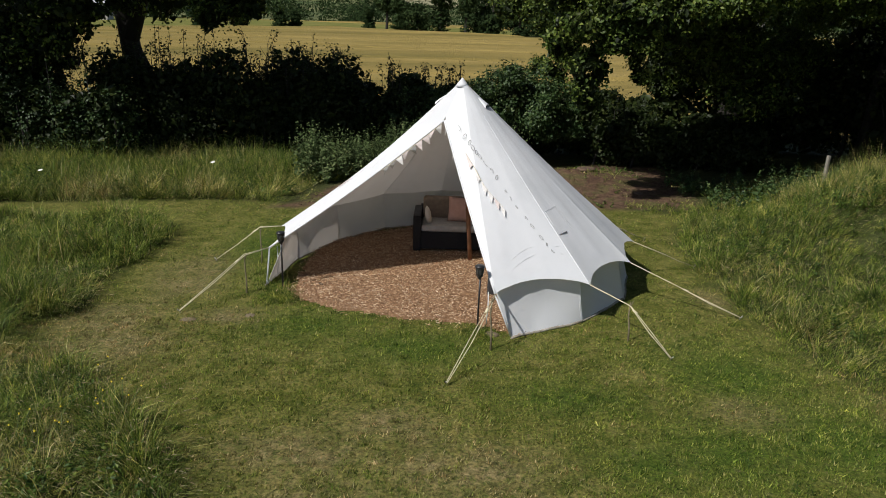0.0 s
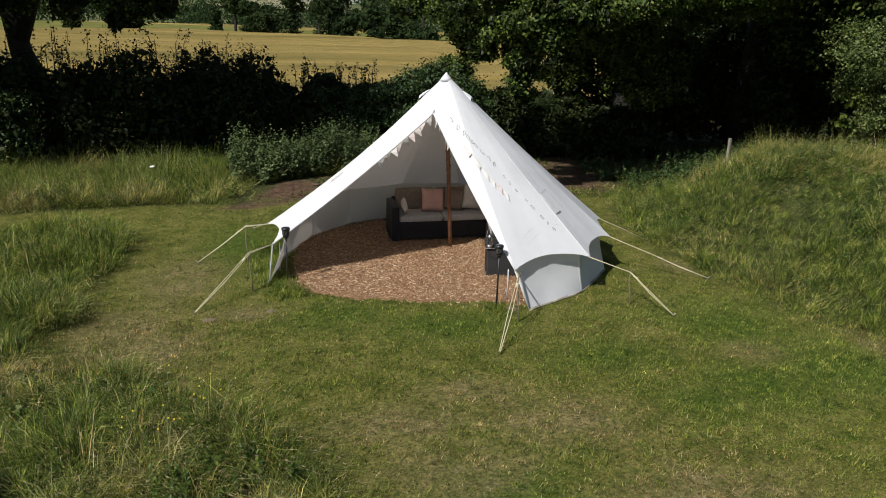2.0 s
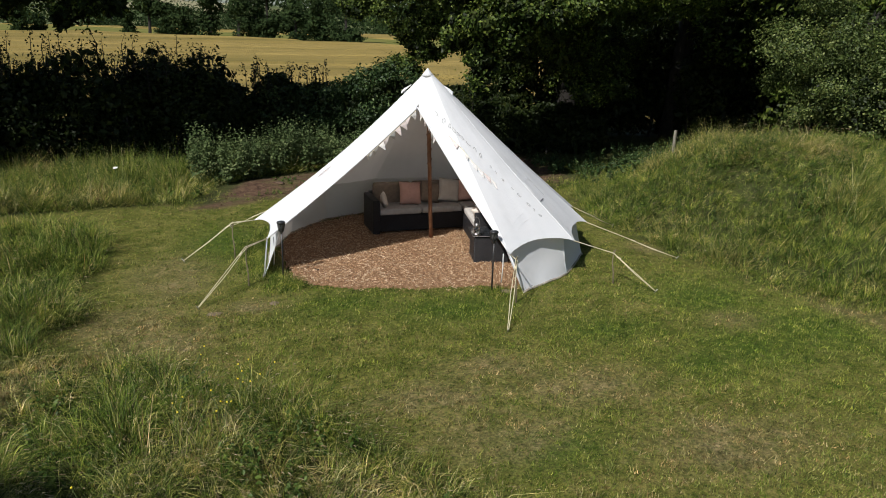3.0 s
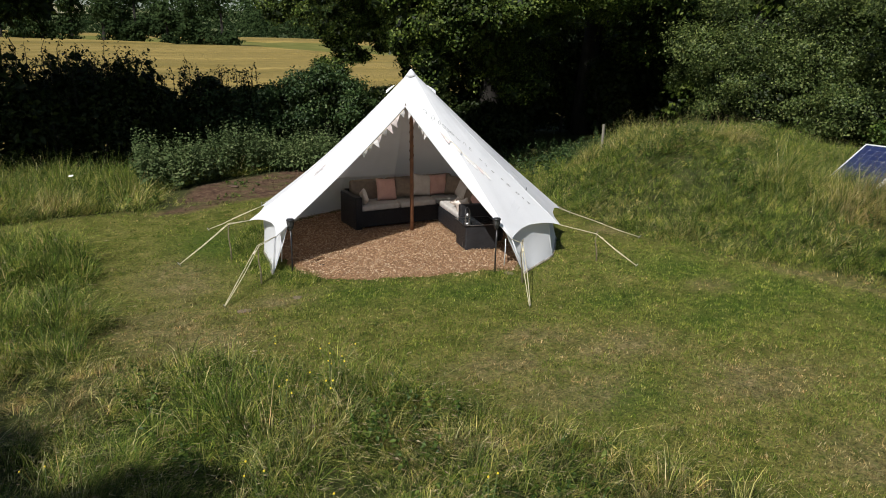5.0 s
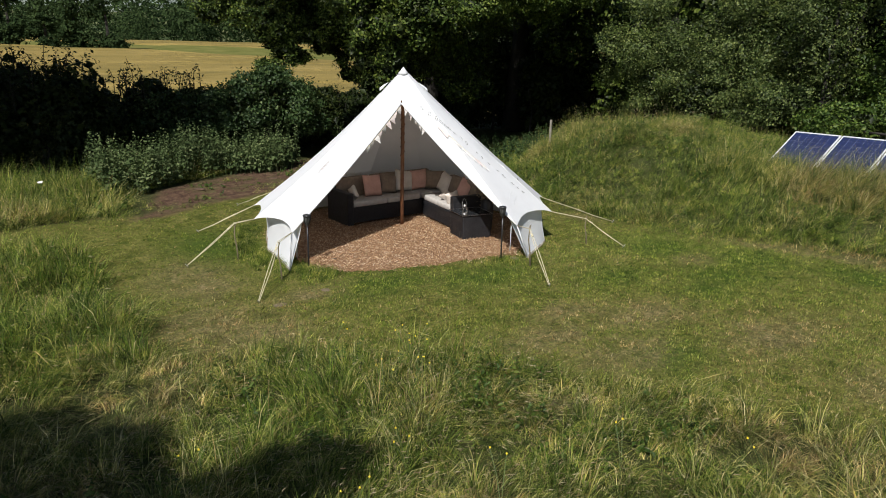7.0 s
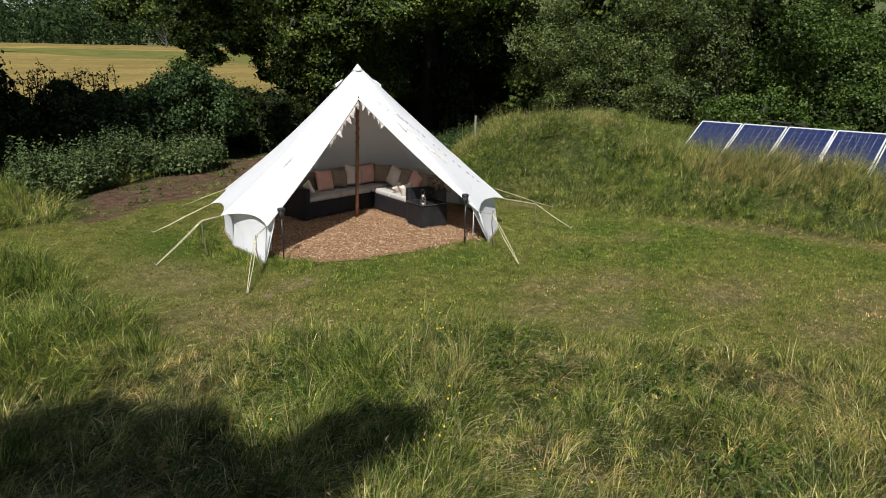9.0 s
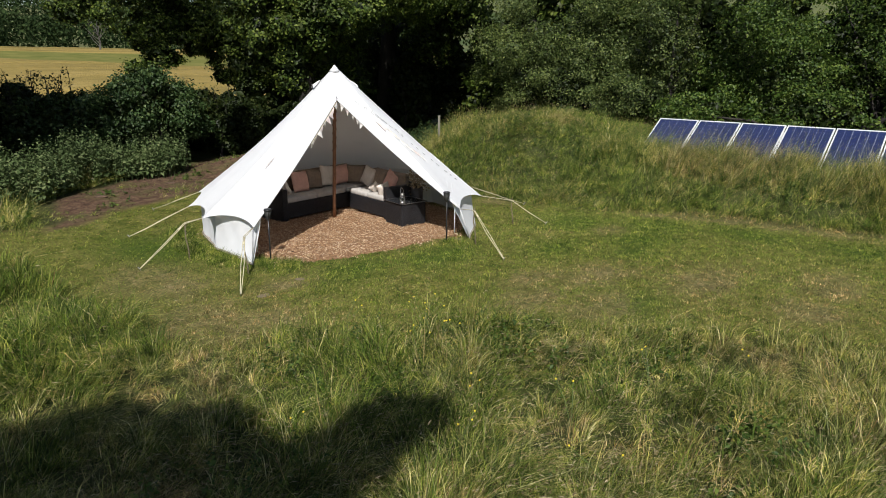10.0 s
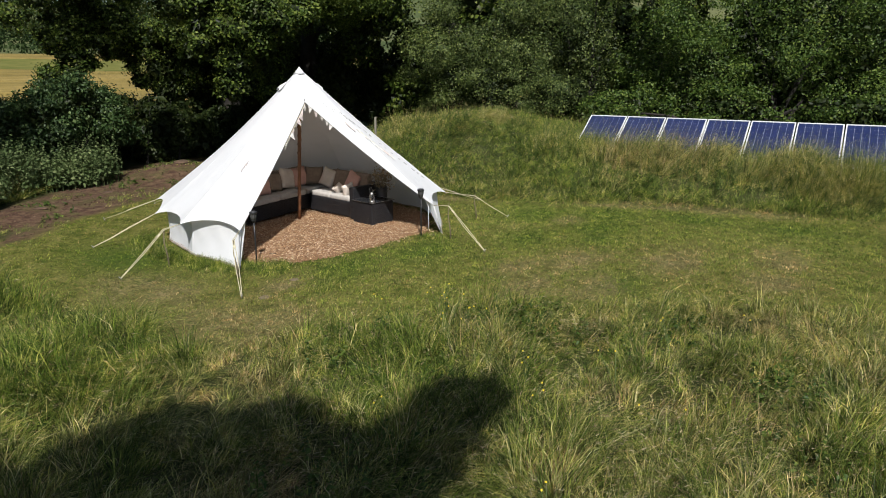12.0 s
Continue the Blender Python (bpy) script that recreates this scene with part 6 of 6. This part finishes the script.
for i in range(17):
    k = (i + random.uniform(0.1, 0.7)) / 17
    s0, u0 = along(LOOP_LINE, k)
    c0 = on_front(s0, u0, 0.012)
    ds, du = on_front(s0 + 0.01, u0, 0.012) - c0, on_front(s0, u0 + 0.01, 0.012) - c0
    ds, du = ds.normalized(), du.normalized()
    big = random.uniform(0.036, 0.06) * (1.0 if k < 0.5 else 0.7)
    thin, turn, sweep = random.uniform(0.24, 0.42), random.uniform(-0.5, 0.5), random.choice((6.28, 6.28, 4.6, 3.4))
    a0 = random.uniform(0, 6.28)
    bm = bmesh.new()
    pts = []
    for j in range(15):
        a = a0 + sweep * j / 14
        e, f_ = big * math.cos(a), big * thin * math.sin(a)
        pts.append(c0 + ds * (e * math.cos(turn) - f_ * math.sin(turn)) + du * (e * math.sin(turn) + f_ * math.cos(turn)))
    tube(bm, pts, 0.0027, 5)
    part("cord_loop", bm, CORD, loops).matrix_parent_inverse = LOOP_INV
tagged(loops, "thin grey cord looped along the canvas roof", "cord")


def on_panel(i, s, u, lift=0.01):
    a, b = rim(i), rim(i + 1)
    n = (b - APEX).cross(a - APEX).normalized()
    return roof_point(a, b, s, u) + (n if n.z > 0 else -n) * lift


SIDE_LINE = [(0.585, 0.47), (0.615, 0.44), (0.645, 0.42)]


def below_side(k):
    s_, u_ = along(SIDE_LINE, k)
    return on_panel(10, s_ + 0.025, u_ + 0.03, 0.02)


bunting(lambda k: on_panel(10, *along(SIDE_LINE, k), 0.018), 3, below_side, "cloth bunting lying on the canvas roof", cord=0.0025)

# stitched flap and slit on one roof panel
bm = bmesh.new()
tube(bm, [on_panel(1, 0.775, 0.03 + 0.03 * k) for k in range(8)], 0.007, 6)
tent_part("flap_slit", bm, MESHGREY, "dark slit below a stitched flap")
bm = bmesh.new()
tube(bm, [on_panel(1, 0.77, 0.03), on_panel(1, 0.665, 0.04), on_panel(1, 0.66, 0.40), on_panel(1, 0.77, 0.42)], 0.0028, 5)
tent_part("flap_stitching", bm, CANVAS)
# curved double hem at the foot of the roof panel next to the door
for off in (0.0, 0.035):
    bm = bmesh.new()
    tube(bm, [on_panel(0, 0.965 - off - 0.115 * math.sin(math.pi * min(1, k / 14 * 1.15) * 0.62), 0.02 + 0.9 * k / 14, 0.003) for k in range(15)], 0.0028, 5)
    tent_part("curved_hem", bm, CANVAS)

# ---- solar panels on the bank ----


def solar_panel():
    p = thing("solar_panel")
    L, W = 1.65, 0.992
    for nm, size, at in (("frame_rail", (0.035, W, 0.035), (L / 2 - 0.0175, 0, 0)), ("frame_rail", (0.035, W, 0.035), (-L / 2 + 0.0175, 0, 0)),
                         ("frame_side", (L - 0.07, 0.03, 0.035), (0, W / 2 - 0.015, 0)), ("frame_side", (L - 0.07, 0.03, 0.035), (0, -W / 2 + 0.015, 0))):
        bm = bmesh.new()
        box(bm, size, pose(*at), 0.003, 1)
        part(nm, bm, ALU, p)
    bm = bmesh.new()
    box(bm, (L - 0.074, W - 0.064, 0.008), pose(0, 0, 0.004))
    back = part("backsheet", bm, BACKSHEET, p, "white backsheet behind the cells")
    bm = bmesh.new()
    s, c = 0.0762, 0.006
    outline = [(-s, -s + c), (-s + c, -s), (s - c, -s), (s, -s + c), (s, s - c), (s - c, s), (-s + c, s), (-s, s - c)]
    lo, hi = [bm.verts.new((a, b, 0)) for a, b in outline], [bm.verts.new((a, b, 0.003)) for a, b in outline]
    bm.faces.new(hi)
    for k in range(8):
        bm.faces.new((lo[k], lo[(k + 1) % 8], hi[(k + 1) % 8], hi[k]))
    first = part("cell", bm, CELL, back)
    for i in range(10):
        for j in range(6):
            ob = first if i == j == 0 else put(new("cell", first.data), back)
            ob.location = (-0.711 + 0.158 * i, -0.394 + 0.1576 * j, 0.0085)
    return tagged(p, "blue solar panel in an aluminium frame among long grass", "solar panel", "row of solar panels")


PV = solar_panel()
SLOPE = 29.5
for i in range(8):
    m = pose(9.0 - 0.825 * math.cos(radians(SLOPE)), 7.42 - 1.022 * i, 1.61 - 0.825 * math.sin(radians(SLOPE)), 0, -SLOPE, 0)
    if i == 0:
        PV.matrix_world = m
    else:
        copy_thing(PV, m)
for y in (7.0, 4.9, 2.9, 0.9):
    st = thing("panel_stand", (8.9, y, float(height(8.9, y))))
    zt = 1.52 - float(height(8.9, y))
    bm = bmesh.new()
    box(bm, (0.06, 0.06, zt + 0.1), pose(0, 0, zt / 2 - 0.05), 0.004, 1)
    part("post", bm, POST_WOOD, st)
    bm = bmesh.new()
    tube(bm, [(0, 0, zt - 0.05), (-1.3, 0, 0.86 - float(height(8.9, y)) - 0.06)], 0.022, 6)
    part("rail", bm, ALU, st)
    tagged(st, "wooden post and rail behind the solar panels", "stand", "panel stands")

# fence post at the end of the bank
fp = thing("fence_post", (7.71, 14.24, float(height(7.71, 14.24))))
bm = bmesh.new()
ph_ = 1.42 - float(height(7.71, 14.24))
box(bm, (0.06, 0.06, ph_ + 0.2), pose(0, 0, ph_ / 2 - 0.1, 0, 1.5, 20), 0.012, 2)
part("post", bm, POST_WOOD, fp)
tagged(fp, "weathered square wooden fence post in long grass", "post")

# ---- small plants and scraps ----


def flower_plant(x, y, tall, heads, mat, size, name, label):
    z = float(height(x, y))
    r = thing(name, (x, y, z))
    for _ in range(heads):
        tip = Vector((random.gauss(0, 0.12), random.gauss(0, 0.12), tall * random.uniform(0.75, 1.1)))
        bm = bmesh.new()
        tube(bm, [(0, 0, -0.02), (tip.x * 0.4, tip.y * 0.4, tip.z * 0.55), tip], 0.003, 5)
        stem = part("stem", bm, STEM, r)
        bm = bmesh.new()
        lathe(bm, [(0.003, -0.004), (size * 0.7, 0.0), (size, 0.006), (size * 0.55, 0.012), (0.004, 0.009)], Matrix.Translation(tip) @ pose(0, 0, 0, random.uniform(-25, 25), random.uniform(-25, 25), 0), 8)
        part("flower_head", bm, mat, stem)
    return tagged(r, label, "flower")


for x, y, n in [(-3.0, 5.85, 5), (-3.3, 5.35, 6), (-3.15, 5.65, 3), (-3.7, 5.3, 3), (-4.2, 4.2, 3), (-4.9, 3.9, 3), (-3.9, 3.4, 2), (-2.9, 3.1, 2), (-5.6, 4.9, 2), (-2.0, 2.4, 2), (-3.6, 6.6, 2), (-6.2, 3.2, 2), (-4.6, 2.7, 2)]:
    flower_plant(x, y, 0.40, n, YELLOW, 0.009, "yellow_flower", "yellow meadow flower standing among long grass")
for x, y, n in [(-5.03, 14.85, 1), (-8.6, 14.6, 1)]:
    flower_plant(x, y, 0.72, n, WHITEF, 0.05, "white_umbel", "white umbel flower above the tall grass")


def lump(name, at, size, mat, label, cat, seed):
    bm = bmesh.new()
    bmesh.ops.create_icosphere(bm, subdivisions=3, radius=1.0)
    for v in bm.verts:
        d = 1 + 0.28 * noise.noise(v.co * 1.7 + Vector((seed, 0, 0))) + 0.10 * noise.noise(v.co * 5 + Vector((0, seed, 0)))
        v.co = Vector((v.co.x * size[0], v.co.y * size[1], v.co.z * size[2])) * d
    ob = part(name, bm, mat, smooth=True)
    ob.matrix_world = pose(at[0], at[1], float(height(at[0], at[1])) + size[2] * 0.45, 0, 0, seed * 37)
    return tagged(ob, label, cat)


STONE_SOIL = simple("stone_soil", (0.13, 0.10, 0.062), (0.20, 0.155, 0.10), 12, 0.9, bump=0.4)
lump("bark_piece", (-1.80, 9.70, 0), (0.10, 0.035, 0.035), BARK, "dark piece of bark on the wood chips", "bark", 3)
# the next two flat lumps stand for bare soil patches, not stones
lump("stone", (-3.32, 8.45, 0), (0.10, 0.07, 0.006), STONE_SOIL, "flat tan patch of bare soil in the lawn", "stone", 5)
lump("stone", (-2.55, 8.60, 0), (0.08, 0.06, 0.005), STONE_SOIL, "flat pinkish patch of bare soil in the lawn", "stone", 8)
lump("stone", (0.62, 8.12, 0), (0.09, 0.07, 0.025), STONE_SOIL, "pale stone at the tent corner", "stone", 9)
LOOSE = simple("loose_soil", (0.055, 0.035, 0.024), (0.15, 0.095, 0.06), 9, 0.95, bump=1.0)
for k, (x, y, r) in enumerate([(3.6, 18.1, 0.30), (4.6, 16.6, 0.16), (-1.7, 16.2, 0.13), (0.5, 17.1, 0.12), (3.0, 16.6, 0.11)]):
    lump("soil_clod", (x, y, 0), (r, r * 0.75, r * 0.16), LOOSE, "low heap of loose brown soil behind the tent", "soil heap", 11 + k)
tn = 7000
sx_, sy_ = scatter(tn, -4.0, 6.5, 14.2, 20.5, lambda x, y: smooth(-0.05, 0.2, inside(SOIL, x, y)) * np.clip(0.3 + 0.7 * clumpy(x, y, 2.5), 0, 1))
sc = np.stack([sx_, sy_, height(sx_, sy_) + 0.012], 1)
v, f = leaf_arrays(sc, rng.normal(0, 0.5, sc.shape) + np.array([0, 0, 1]), 0.034 * rng.uniform(0.4, 1.6, len(sc)))
tagged(tris("soil_litter", v, f, LOOSE), "scattered bark and chips on bare soil", "litter", kind="stuff")
